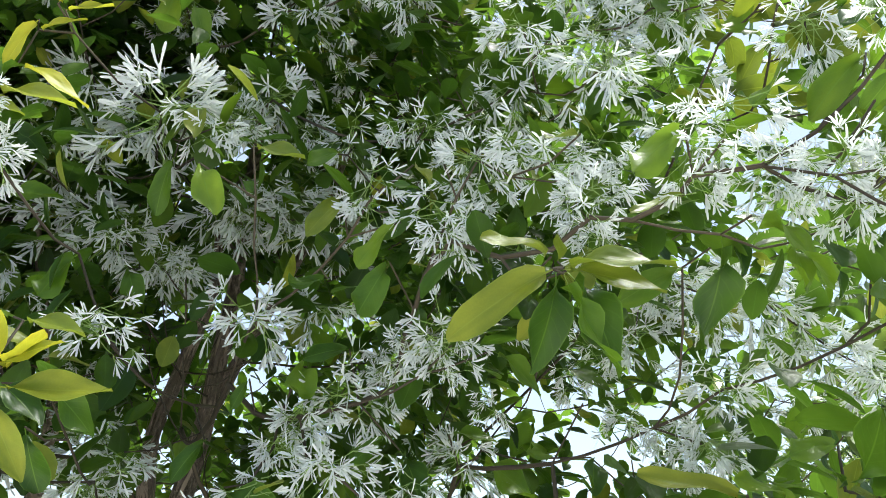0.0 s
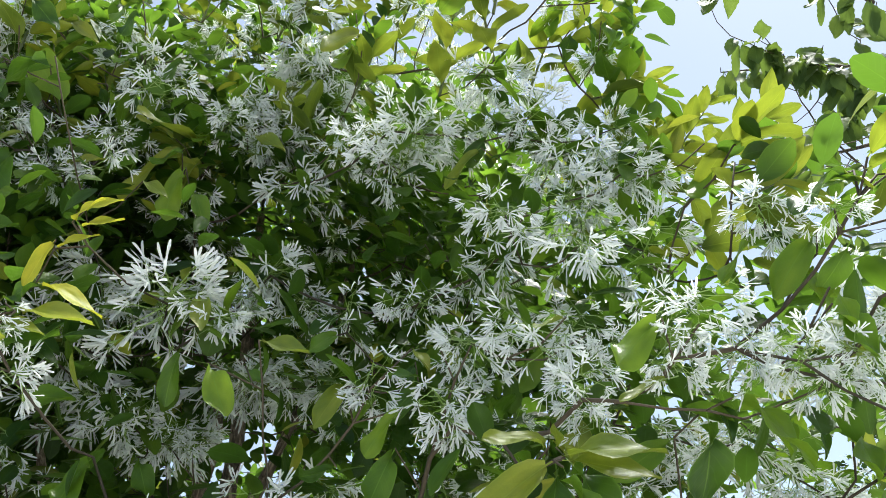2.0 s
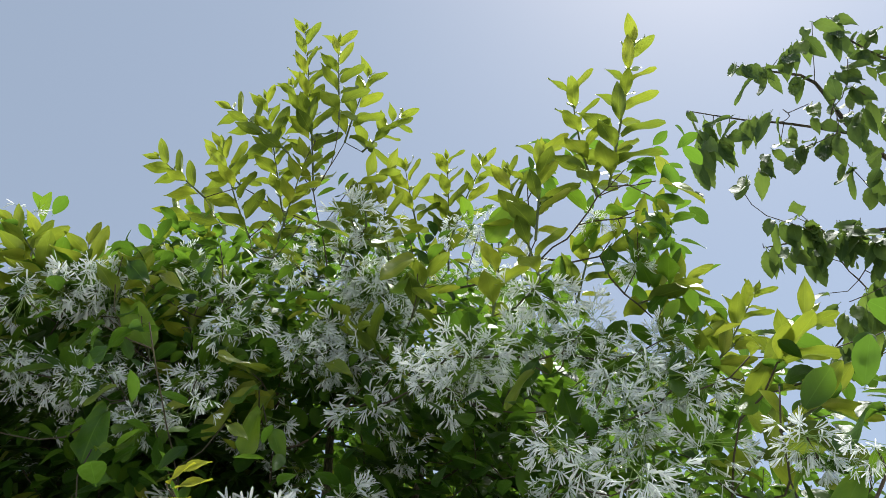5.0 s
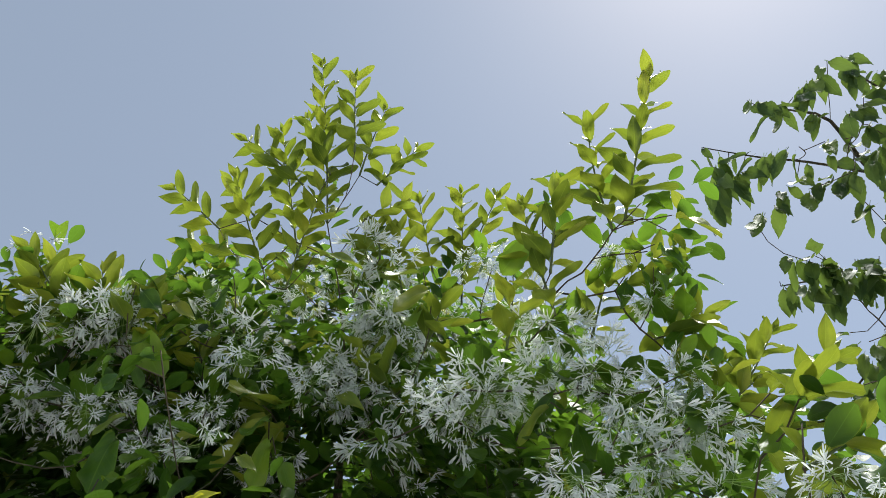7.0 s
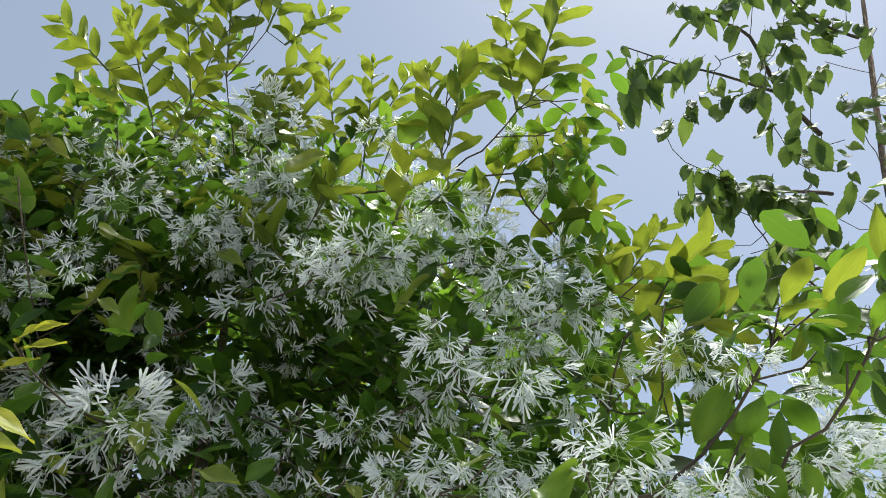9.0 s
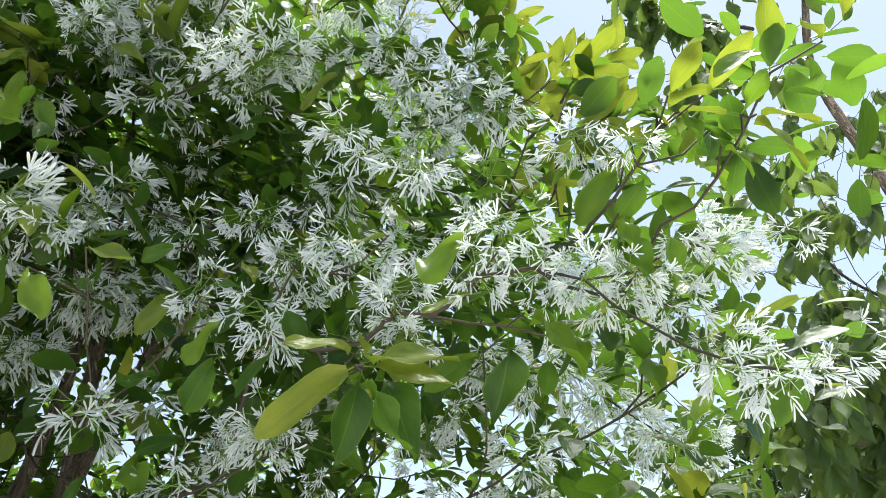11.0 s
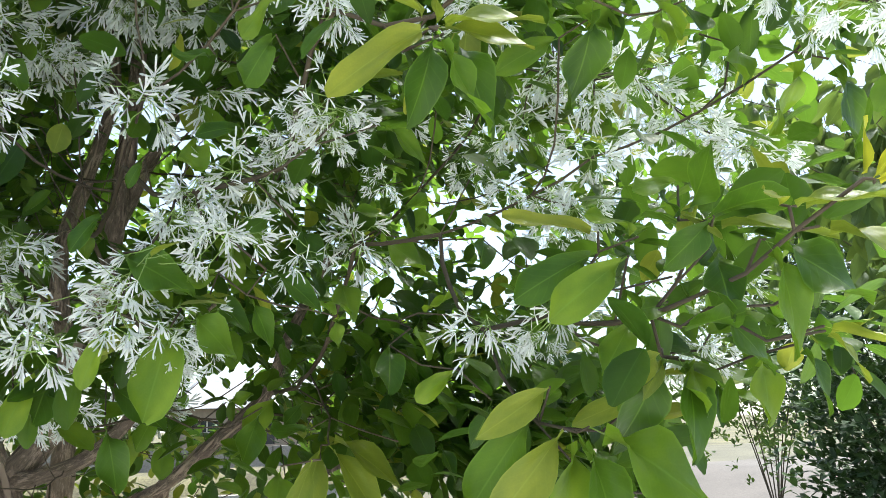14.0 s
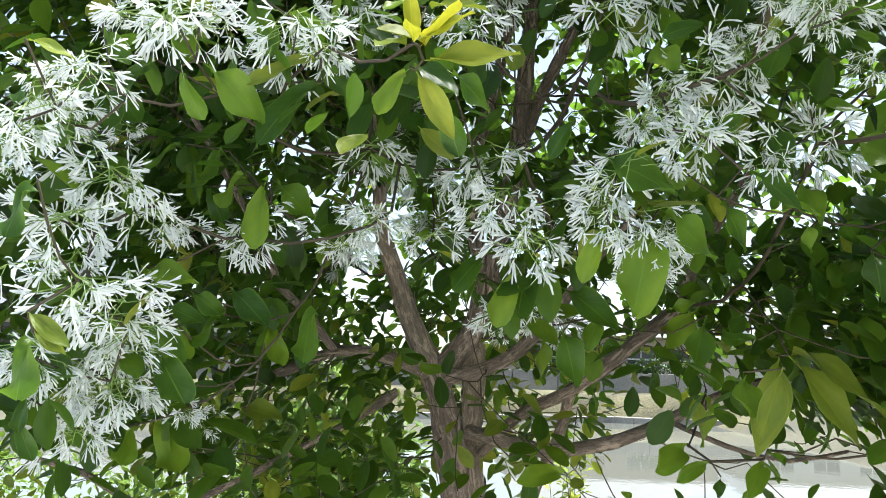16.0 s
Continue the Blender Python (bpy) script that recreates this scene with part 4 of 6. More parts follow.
panicle(0.11, 1.09, 1.87, 0.106)
panicle(0.18, 1.07, 1.74, 0.087)
panicle(0.25, 1.05, 1.76, 0.094)
panicle(0.21, 1.01, 1.67, 0.087)
panicle(0.15, 1.06, 1.70, 0.072)
panicle(0.30, 1.07, 1.79, 0.062)
panicle(0.11, 1.02, 1.62, 0.087)
panicle(0.09, 1.00, 1.57, 0.079)
panicle(0.15, 1.03, 1.55, 0.069)
panicle(0.32, 0.90, 1.80, 0.077)
panicle(0.32, 0.93, 1.78, 0.055)
panicle(0.43, 1.16, 1.71, 0.090)
panicle(0.33, 0.84, 2.02, 0.075)
panicle(0.39, 0.77, 1.99, 0.089)
panicle(0.29, 0.84, 1.93, 0.083)
panicle(0.30, 0.85, 1.91, 0.065)
panicle(0.22, 0.94, 1.99, 0.079)
panicle(0.42, 0.74, 1.91, 0.073)
panicle(0.11, 1.36, 2.17, 0.103)
panicle(0.18, 1.36, 2.16, 0.112)
panicle(0.06, 1.36, 2.18, 0.084)
panicle(0.23, 1.12, 2.18, 0.089)
panicle(0.01, 1.41, 2.06, 0.084)
panicle(0.31, 0.99, 2.16, 0.082)
panicle(0.02, 1.12, 2.17, 0.089)
panicle(0.50, 0.61, 1.95, 0.080)
panicle(0.48, 0.64, 1.92, 0.069)
panicle(0.53, 0.60, 1.92, 0.069)
panicle(0.55, 0.54, 1.88, 0.065)
panicle(0.61, 0.57, 1.88, 0.064)
panicle(0.68, 0.52, 1.94, 0.062)
panicle(0.71, 0.50, 1.92, 0.067)
panicle(0.66, 0.53, 1.86, 0.069)
panicle(0.60, 0.42, 1.75, 0.066)
panicle(0.61, 0.38, 1.73, 0.064)
panicle(0.68, 0.96, 1.96, 0.082)
panicle(0.74, 0.87, 1.92, 0.093)
panicle(0.80, 0.85, 1.87, 0.093)
panicle(0.71, 0.91, 1.89, 0.079)
panicle(0.84, 0.83, 1.83, 0.086)
panicle(0.85, 0.77, 1.78, 0.089)
panicle(0.63, 0.82, 1.76, 0.087)
panicle(0.65, 1.01, 1.89, 0.090)
panicle(0.48, 0.85, 1.54, 0.080)
panicle(0.53, 0.78, 1.55, 0.071)
panicle(0.71, 0.75, 1.51, 0.059)
panicle(0.74, 0.72, 1.59, 0.053)
panicle(0.62, 0.85, 1.70, 0.069)
panicle(-0.07, 1.07, 1.82, 0.079)
panicle(-0.03, 1.45, 2.07, 0.112)
panicle(-0.28, 1.34, 2.01, 0.096)
panicle(-0.21, 1.24, 1.70, 0.097)
panicle(-0.05, 1.17, 1.66, 0.089)
panicle(0.01, 1.09, 1.55, 0.094)
panicle(-0.04, 1.08, 1.59, 0.081)
panicle(-0.20, 1.17, 1.57, 0.076)
panicle(-0.01, 1.29, 1.46, 0.067)
panicle(0.05, 1.29, 1.47, 0.067)
panicle(-0.10, 1.34, 2.07, 0.105)
panicle(-0.41, 0.93, 1.76, 0.105)
panicle(-0.39, 0.96, 1.76, 0.077)
panicle(-0.50, 0.94, 1.69, 0.071)
panicle(-0.54, 0.89, 1.62, 0.073)
panicle(-0.56, 0.99, 1.65, 0.062)
panicle(-0.28, 0.98, 1.78, 0.089)
panicle(-0.25, 1.00, 1.76, 0.065)
panicle(-0.37, 1.19, 1.55, 0.089)
panicle(-0.27, 1.40, 1.61, 0.089)
panicle(-0.50, 1.03, 1.60, 0.094)
panicle(-0.49, 1.09, 1.57, 0.085)
panicle(-0.53, 0.97, 1.53, 0.089)
panicle(-0.49, 0.94, 1.46, 0.096)
panicle(-0.47, 0.98, 1.43, 0.086)
panicle(-0.46, 1.01, 1.41, 0.071)
panicle(-0.49, 1.05, 1.35, 0.094)
panicle(-0.55, 0.97, 1.38, 0.077)
panicle(-0.52, 1.04, 1.37, 0.069)
panicle(-0.47, 1.27, 1.30, 0.060)
panicle(-0.54, 1.08, 1.29, 0.079)
panicle(0.11, 1.28, 3.19, 0.131)
panicle(0.17, 1.31, 3.15, 0.144)
panicle(0.15, 1.36, 3.08, 0.143)
panicle(0.21, 1.37, 3.01, 0.128)
panicle(0.23, 1.38, 2.92, 0.112)
panicle(0.02, 1.34, 2.83, 0.107)
panicle(0.09, 1.40, 2.84, 0.134)
panicle(0.16, 1.36, 2.79, 0.131)
panicle(0.05, 1.40, 2.75, 0.095)
panicle(0.16, 1.31, 2.61, 0.142)
panicle(0.29, 1.06, 2.57, 0.106)
panicle(0.34, 1.02, 2.54, 0.123)
panicle(0.31, 1.06, 2.48, 0.112)
panicle(0.41, 1.03, 2.56, 0.106)
panicle(0.28, 1.09, 2.53, 0.097)
panicle(0.47, 1.00, 2.72, 0.124)
panicle(0.53, 1.00, 2.69, 0.113)
panicle(0.52, 0.92, 2.54, 0.103)
panicle(0.53, 0.88, 2.40, 0.105)
panicle(0.54, 0.88, 2.32, 0.101)
panicle(0.63, 0.85, 2.37, 0.105)
panicle(0.67, 0.83, 2.36, 0.079)
panicle(0.54, 0.91, 2.47, 0.082)
panicle(0.66, 0.87, 2.50, 0.084)
panicle(-0.34, 1.34, 2.64, 0.101)
panicle(-0.33, 1.37, 2.59, 0.079)
panicle(-0.25, 1.37, 2.69, 0.104)
panicle(-0.50, 1.31, 2.86, 0.134)
panicle(-0.45, 1.30, 2.89, 0.122)
panicle(-0.56, 1.29, 2.87, 0.122)
panicle(-0.62, 1.30, 2.83, 0.110)
panicle(-0.20, 1.38, 2.94, 0.125)
panicle(-0.50, 1.35, 2.65, 0.104)
panicle(-0.69, 1.37, 3.11, 0.110)
panicle(-0.60, 1.30, 2.67, 0.092)
panicle(-0.06, 1.36, 2.56, 0.098)
panicle(-0.32, 1.46, 3.13, 0.110)
panicle(0.39, 0.82, 2.23, 0.082)
panicle(0.72, 0.95, 2.78, 0.077)
panicle(0.41, 1.10, 3.00, 0.083)
panicle(0.62, 0.91, 2.87, 0.066)
panicle(-0.03, 1.38, 3.09, 0.092)
panicle(0.22, 1.26, 2.67, 0.098)
leaf(0.587, 0.437, 1.607, -0.023, -0.020, 0.036, BUD)
leaf(0.591, 0.433, 1.606, -0.004, -0.030, 0.020, BUD)
leaf(0.592, 0.432, 1.605, 0.014, -0.048, 0.009, BUD)
leaf(0.592, 0.433, 1.603, 0.020, -0.042, -0.000, BUD)
leaf(0.565, 0.488, 1.597, 0.025, -0.057, 0.008, YOUNG)
leaf(0.577, 0.490, 1.599, 0.041, -0.063, -0.006, YOUNG)
leaf(0.568, 0.499, 1.602, -0.039, -0.030, 0.007, YOUNG)
leaf(0.566, 0.582, 1.610, 0.024, -0.073, 0.021)
leaf(0.565, 0.571, 1.602, 0.061, -0.073, -0.008, YOUNG)
leaf(0.565, 0.608, 1.617, 0.010, -0.056, 0.050)
leaf(0.570, 0.617, 1.619, -0.018, -0.009, 0.026)
leaf(0.587, 0.631, 1.660, -0.059, -0.019, -0.002)
leaf(0.559, 0.562, 1.608, -0.042, 0.004, -0.041)
leaf(0.581, 0.476, 1.579, 0.029, -0.089, -0.039, YOUNG)
leaf(0.573, 0.527, 1.580, 0.036, -0.070, -0.047)
leaf(0.561, 0.512, 1.575, 0.012, -0.037, -0.079)
leaf(0.564, 0.576, 1.583, -0.016, -0.045, -0.058)
leaf(0.521, 0.636, 1.585, -0.076, 0.005, -0.049)
leaf(0.528, 0.689, 1.601, -0.086, 0.007, -0.036)
leaf(0.527, 0.686, 1.621, -0.087, 0.034, 0.013, YOUNG)
leaf(0.547, 0.650, 1.609, -0.042, -0.001, 0.030)
leaf(0.570, 0.643, 1.544, -0.054, -0.017, -0.015)
leaf(0.600, 0.666, 1.575, 0.009, -0.028, -0.024)
leaf(0.552, 0.609, 1.515, 0.004, -0.063, -0.002)
leaf(0.578, 0.599, 1.532, 0.025, -0.054, -0.041)
leaf(0.568, 0.695, 1.534, -0.050, -0.025, -0.044)
leaf(0.543, 0.629, 1.494, -0.067, -0.016, -0.033, YOUNG)
leaf(0.551, 0.636, 1.491, -0.021, -0.001, -0.036, YOUNG)
leaf(0.566, 0.624, 1.486, -0.013, -0.047, -0.038)
leaf(0.606, 0.504, 1.504, 0.011, -0.075, -0.032, YOUNG)
leaf(0.622, 0.516, 1.502, 0.016, -0.030, -0.034, YOUNG)
leaf(0.626, 0.568, 1.532, 0.014, -0.032, -0.031, YOUNG)
leaf(0.680, 0.644, 1.495, -0.020, -0.044, -0.052)
leaf(0.669, 0.584, 1.499, 0.017, -0.033, -0.049)
leaf(0.650, 0.541, 1.551, -0.012, -0.029, -0.010, YOUNG)
leaf(0.534, 0.674, 1.880, 0.007, 0.019, -0.109)
leaf(0.517, 0.611, 1.868, 0.038, -0.062, -0.057)
leaf(0.764, 0.614, 1.833, 0.009, 0.014, -0.085)
leaf(0.782, 0.587, 1.815, 0.025, -0.025, -0.101)
leaf(0.758, 0.558, 1.851, 0.035, -0.076, 0.008, YOUNG)
leaf(0.775, 0.591, 1.848, 0.024, -0.032, -0.040)
leaf(0.631, 0.495, 1.937, 0.003, -0.024, -0.064)
leaf(0.588, 0.511, 1.952, -0.000, -0.022, -0.050)
leaf(0.593, 0.519, 1.938, 0.004, -0.038, -0.058)
leaf(0.741, 0.679, 1.871, -0.017, -0.041, -0.062)
leaf(0.634, 0.688, 1.893, -0.011, -0.049, -0.053)
leaf(0.548, 0.759, 1.879, -0.071, -0.002, -0.037)
leaf(0.479, 0.652, 1.906, -0.056, 0.013, -0.029, YOUNG)
leaf(0.463, 0.622, 1.960, -0.065, -0.007, -0.048)
leaf(0.711, 0.698, 1.887, -0.002, -0.018, -0.040)
leaf(0.616, 0.749, 1.930, -0.004, -0.037, -0.048)
leaf(0.598, 0.587, 1.968, -0.000, -0.039, -0.042)
leaf(0.691, 0.599, 1.943, 0.010, -0.038, -0.009)
leaf(0.356, 0.711, 1.827, -0.098, 0.020, -0.058, YOUNG)
leaf(0.360, 0.723, 1.846, -0.074, -0.031, 0.010, YOUNG)
leaf(0.368, 0.715, 1.833, 0.066, -0.076, 0.004, YOUNG)
leaf(0.364, 0.708, 1.827, 0.075, -0.053, -0.020, YOUNG)
leaf(0.367, 0.727, 1.833, -0.015, -0.017, -0.092)
leaf(0.356, 0.693, 1.815, 0.037, 0.010, -0.080)
leaf(0.386, 0.739, 1.841, 0.043, -0.048, -0.089)
leaf(0.381, 0.747, 1.854, -0.010, -0.032, 0.018, YOUNG)
leaf(0.224, 0.882, 1.983, 0.031, -0.029, 0.000)
leaf(0.196, 0.986, 2.011, -0.047, -0.051, -0.058, YOUNG)
leaf(0.252, 0.898, 1.948, -0.053, 0.005, -0.043)
leaf(0.247, 0.921, 1.904, -0.037, -0.018, -0.065)
leaf(0.186, 0.988, 1.898, -0.051, -0.024, -0.029)
leaf(0.073, 0.982, 2.067, 0.057, -0.063, -0.048, YOUNG)
leaf(0.010, 0.980, 2.026, 0.020, -0.045, -0.068)
leaf(0.267, 0.902, 2.035, 0.009, -0.050, -0.041, YOUNG)
leaf(0.290, 0.850, 2.013, 0.020, -0.010, -0.016, YOUNG)
leaf(0.299, 0.970, 2.009, -0.049, -0.043, -0.039)
leaf(0.289, 0.954, 2.041, -0.017, -0.009, -0.033)
leaf(0.383, 0.927, 1.810, 0.058, -0.025, -0.034)
leaf(0.319, 1.018, 1.903, -0.003, 0.004, -0.049)
leaf(0.416, 0.740, 2.017, -0.052, -0.016, -0.031, YOUNG)
leaf(0.195, 1.040, 2.116, -0.036, -0.049, -0.027)
leaf(0.236, 1.062, 1.833, -0.049, -0.035, -0.012)
leaf(0.065, 1.074, 2.069, 0.022, -0.012, -0.035)
leaf(0.083, 1.038, 1.643, 0.076, -0.064, -0.026)
leaf(0.167, 1.043, 1.584, 0.063, -0.028, -0.053)
leaf(0.264, 1.024, 1.633, 0.063, -0.032, -0.034)
leaf(0.248, 1.062, 1.606, 0.036, -0.020, -0.059)
leaf(0.178, 1.074, 1.815, -0.010, -0.056, -0.071)
leaf(0.090, 0.979, 1.550, -0.036, -0.011, -0.053)
leaf(0.158, 1.046, 1.566, -0.028, -0.060, -0.092)
leaf(0.211, 1.063, 1.633, -0.044, -0.044, -0.029)
leaf(0.073, 1.106, 1.711, -0.034, -0.031, -0.038)
leaf(0.284, 1.034, 1.720, -0.040, -0.001, -0.039)
leaf(0.316, 1.082, 1.711, 0.025, -0.052, -0.056)
leaf(0.395, 1.108, 1.742, 0.048, -0.035, 0.007)
leaf(0.456, 1.148, 1.721, 0.058, -0.060, -0.046)
leaf(0.523, 1.218, 1.785, 0.016, -0.077, -0.010)
leaf(0.567, 1.213, 1.733, -0.017, -0.068, 0.008)
leaf(0.591, 1.202, 1.738, -0.035, -0.074, 0.012)
leaf(0.657, 1.172, 1.739, -0.026, -0.074, -0.046)
leaf(0.341, 1.096, 1.595, 0.012, -0.074, 0.012)
leaf(0.505, 1.097, 1.596, 0.038, -0.053, 0.013)
leaf(0.372, 1.089, 1.587, 0.009, -0.010, -0.041)
leaf(0.495, 1.104, 1.574, 0.008, -0.076, -0.023)
leaf(0.447, 1.070, 1.545, -0.021, -0.069, -0.048)
leaf(0.515, 0.992, 1.505, -0.054, 0.011, -0.029)
leaf(0.553, 1.024, 1.582, 0.025, -0.058, -0.014)
leaf(0.213, 1.136, 1.618, 0.034, -0.052, -0.034)
leaf(0.406, 1.175, 1.657, 0.006, -0.064, -0.055)
leaf(0.542, 0.989, 1.773, 0.029, -0.053, -0.018)
leaf(0.118, 1.135, 1.799, -0.019, -0.015, -0.033)
leaf(-0.140, 0.911, 1.730, -0.004, -0.045, 0.010, BUD)
leaf(-0.135, 0.903, 1.724, 0.042, -0.046, 0.027, BUD)
leaf(-0.133, 0.913, 1.727, 0.041, -0.063, 0.015, BUD)
leaf(-0.142, 0.919, 1.735, -0.002, -0.032, 0.041, BUD)
leaf(-0.129, 0.935, 1.783, 0.059, -0.055, -0.013, YOUNG)
leaf(-0.129, 0.899, 1.706, 0.096, -0.025, -0.004, YOUNG)
leaf(-0.103, 0.990, 1.732, 0.056, -0.004, -0.034)
leaf(-0.145, 0.965, 1.725, 0.045, -0.047, -0.022)
leaf(-0.137, 0.902, 1.696, 0.042, 0.002, -0.067, YOUNG)
leaf(-0.107, 0.953, 1.681, 0.019, 0.005, -0.057)
leaf(-0.143, 0.900, 1.697, -0.032, -0.023, -0.044)
leaf(-0.140, 0.942, 1.788, -0.029, -0.028, -0.002)
leaf(-0.147, 0.911, 1.727, -0.028, -0.061, -0.015, YOUNG)
leaf(-0.120, 1.120, 1.938, -0.032, -0.033, -0.060)
leaf(-0.026, 1.261, 1.713, -0.025, -0.017, -0.032)
leaf(-0.071, 1.268, 1.988, 0.021, -0.031, -0.056)
leaf(-0.031, 1.314, 1.882, -0.026, -0.022, -0.043)
leaf(0.485, 0.708, 1.428, -0.082, 0.011, -0.096, YOUNG)
leaf(0.501, 0.721, 1.427, -0.023, -0.045, -0.103)
leaf(0.495, 0.700, 1.424, 0.014, -0.068, -0.087)
leaf(0.476, 0.714, 1.468, -0.075, -0.004, -0.042, YOUNG)
leaf(0.476, 0.740, 1.447, -0.075, 0.002, -0.078)
leaf(0.492, 0.677, 1.429, 0.072, -0.085, -0.056)
leaf(0.525, 0.701, 1.424, 0.061, -0.077, -0.057)
leaf(0.556, 0.641, 1.499, -0.034, 0.001, -0.093)
leaf(0.564, 0.692, 1.455, -0.066, 0.004, -0.016, YOUNG)
leaf(0.559, 0.624, 1.489, -0.013, -0.057, -0.068)
leaf(0.615, 0.751, 1.357, 0.002, -0.032, -0.012)
leaf(0.536, 0.941, 1.463, -0.031, -0.014, -0.052)
leaf(0.406, 1.225, 1.422, 0.101, -0.083, -0.056, YOUNG)
leaf(0.402, 1.205, 1.410, 0.069, -0.066, -0.104, YOUNG)
leaf(0.391, 1.209, 1.410, -0.049, -0.053, -0.122, YOUNG)
leaf(0.577, 1.205, 1.408, 0.020, -0.047, -0.046)
leaf(0.014, 1.192, 1.517, -0.038, -0.036, -0.061)
leaf(0.027, 1.241, 1.530, -0.009, -0.076, -0.051)
leaf(0.098, 1.341, 1.448, 0.023, -0.050, -0.074)
leaf(0.096, 1.339, 1.509, 0.062, -0.074, -0.040)
leaf(0.173, 1.383, 1.468, -0.025, -0.035, -0.044)
leaf(-0.028, 1.289, 1.550, -0.045, -0.050, -0.038)
leaf(-0.114, 1.477, 1.620, -0.026, -0.029, -0.024)
leaf(0.352, 1.116, 1.394, -0.043, -0.019, -0.094, YOUNG)
leaf(0.322, 1.168, 1.385, -0.024, -0.055, -0.059)
leaf(0.322, 1.303, 1.469, -0.039, -0.031, -0.083)
leaf(0.395, 1.282, 1.434, -0.066, -0.014, -0.007)
leaf(0.398, 1.333, 1.479, -0.039, -0.015, -0.039)
leaf(-0.073, 1.691, 1.351, -0.037, -0.080, 0.032)
leaf(0.277, 1.365, 1.480, 0.038, -0.035, 0.005)
leaf(-0.523, 0.849, 1.692, 0.044, 0.008, -0.009, YOUNG)
leaf(-0.506, 0.973, 1.763, 0.030, -0.004, -0.040)
leaf(-0.454, 1.005, 1.737, -0.061, -0.014, -0.073)
leaf(-0.411, 0.972, 1.716, 0.017, 0.011, -0.056)
leaf(-0.388, 0.977, 1.724, 0.071, -0.003, -0.051)
leaf(-0.347, 1.001, 1.827, 0.030, 0.002, -0.085)
leaf(-0.257, 1.040, 1.728, -0.062, -0.056, -0.058)
leaf(-0.255, 1.001, 1.744, -0.078, -0.025, -0.031, YOUNG)
leaf(-0.386, 1.216, 1.652, -0.040, -0.018, -0.046)
leaf(-0.346, 1.158, 1.624, -0.011, -0.034, -0.082)
leaf(-0.353, 1.226, 1.644, 0.065, -0.012, -0.049)
leaf(-0.269, 1.295, 1.632, -0.029, -0.027, -0.056)
leaf(-0.370, 1.246, 1.751, -0.053, -0.038, -0.032)
leaf(-0.438, 1.296, 1.701, -0.028, -0.077, -0.045)
leaf(-0.553, 1.106, 1.645, -0.029, -0.034, -0.036)
leaf(-0.482, 0.823, 1.544, -0.014, -0.032, -0.048)
leaf(-0.484, 1.230, 1.693, -0.043, -0.047, -0.032)
leaf(-0.385, 1.346, 1.763, -0.017, -0.051, -0.054)
leaf(-0.452, 1.255, 1.635, 0.022, -0.025, -0.051)
leaf(-0.569, 0.966, 1.698, -0.017, -0.028, -0.029)
leaf(-0.508, 0.880, 1.424, 0.043, -0.008, -0.029, YOUNG)
leaf(-0.507, 0.892, 1.405, 0.037, -0.008, -0.022, YOUNG)
leaf(-0.504, 0.894, 1.401, 0.009, -0.063, -0.046)
leaf(-0.452, 1.090, 1.389, 0.045, -0.052, -0.050)
leaf(-0.503, 1.131, 1.491, 0.080, -0.022, -0.003)
leaf(-0.495, 1.212, 1.449, 0.059, -0.018, -0.011)
leaf(-0.407, 1.237, 1.483, 0.057, -0.051, -0.040)
leaf(-0.474, 1.270, 1.477, 0.049, -0.020, -0.030)
leaf(-0.423, 1.286, 1.441, -0.035, -0.050, -0.032)
leaf(-0.515, 1.205, 1.424, 0.061, -0.060, -0.036)
leaf(-0.500, 1.264, 1.429, 0.039, -0.040, -0.042)
leaf(-0.279, 1.264, 1.460, -0.022, -0.068, -0.056)
leaf(-0.547, 1.029, 1.393, 0.026, -0.057, -0.031)
leaf(-0.512, 1.147, 1.292, -0.007, -0.064, -0.006)
leaf(-0.503, 1.150, 1.287, 0.015, -0.068, -0.025)
leaf(-0.528, 1.355, 1.290, 0.037, -0.076, -0.066)
leaf(-0.484, 1.679, 1.274, 0.087, -0.093, 0.001, YOUNG)
leaf(-0.402, 1.497, 1.441, 0.029, -0.054, -0.061)
leaf(-0.565, 1.017, 1.329, 0.004, -0.053, -0.013)
leaf(-0.573, 1.011, 1.307, 0.024, -0.030, -0.034)
leaf(0.337, 1.446, 1.256, -0.056, -0.075, -0.021)
leaf(0.372, 1.430, 1.230, -0.053, -0.031, -0.015)
leaf(0.386, 1.422, 1.207, -0.012, -0.024, -0.024)
leaf(0.450, 1.400, 1.240, -0.038, -0.060, -0.027)
leaf(0.456, 1.399, 1.256, -0.013, -0.064, -0.017)
leaf(0.157, 1.587, 1.179, -0.069, -0.073, 0.017)
leaf(-0.039, 1.307, 2.663, -0.128, -0.105, -0.038, YOUNG)
leaf(-0.079, 1.311, 2.655, -0.122, 0.028, -0.092, YOUNG)
leaf(-0.043, 1.320, 2.646, -0.064, -0.006, -0.118, YOUNG)
leaf(-0.042, 1.325, 2.688, -0.022, -0.082, -0.027)
leaf(0.050, 1.306, 2.715, 0.059, -0.070, -0.057, YOUNG)
leaf(0.107, 1.297, 2.800, -0.006, -0.045, 0.020, YOUNG)
leaf(0.132, 1.292, 2.804, 0.020, -0.079, -0.023, YOUNG)
leaf(-0.025, 1.182, 3.051, 0.107, -0.067, -0.073, YOUNG)
leaf(0.244, 1.152, 2.998, -0.097, -0.030, -0.064, YOUNG)
leaf(0.265, 1.181, 2.969, -0.089, -0.057, -0.094, YOUNG)
leaf(0.264, 1.175, 2.906, -0.070, -0.016, -0.056)
leaf(0.450, 0.873, 2.872, -0.092, 0.017, -0.076)
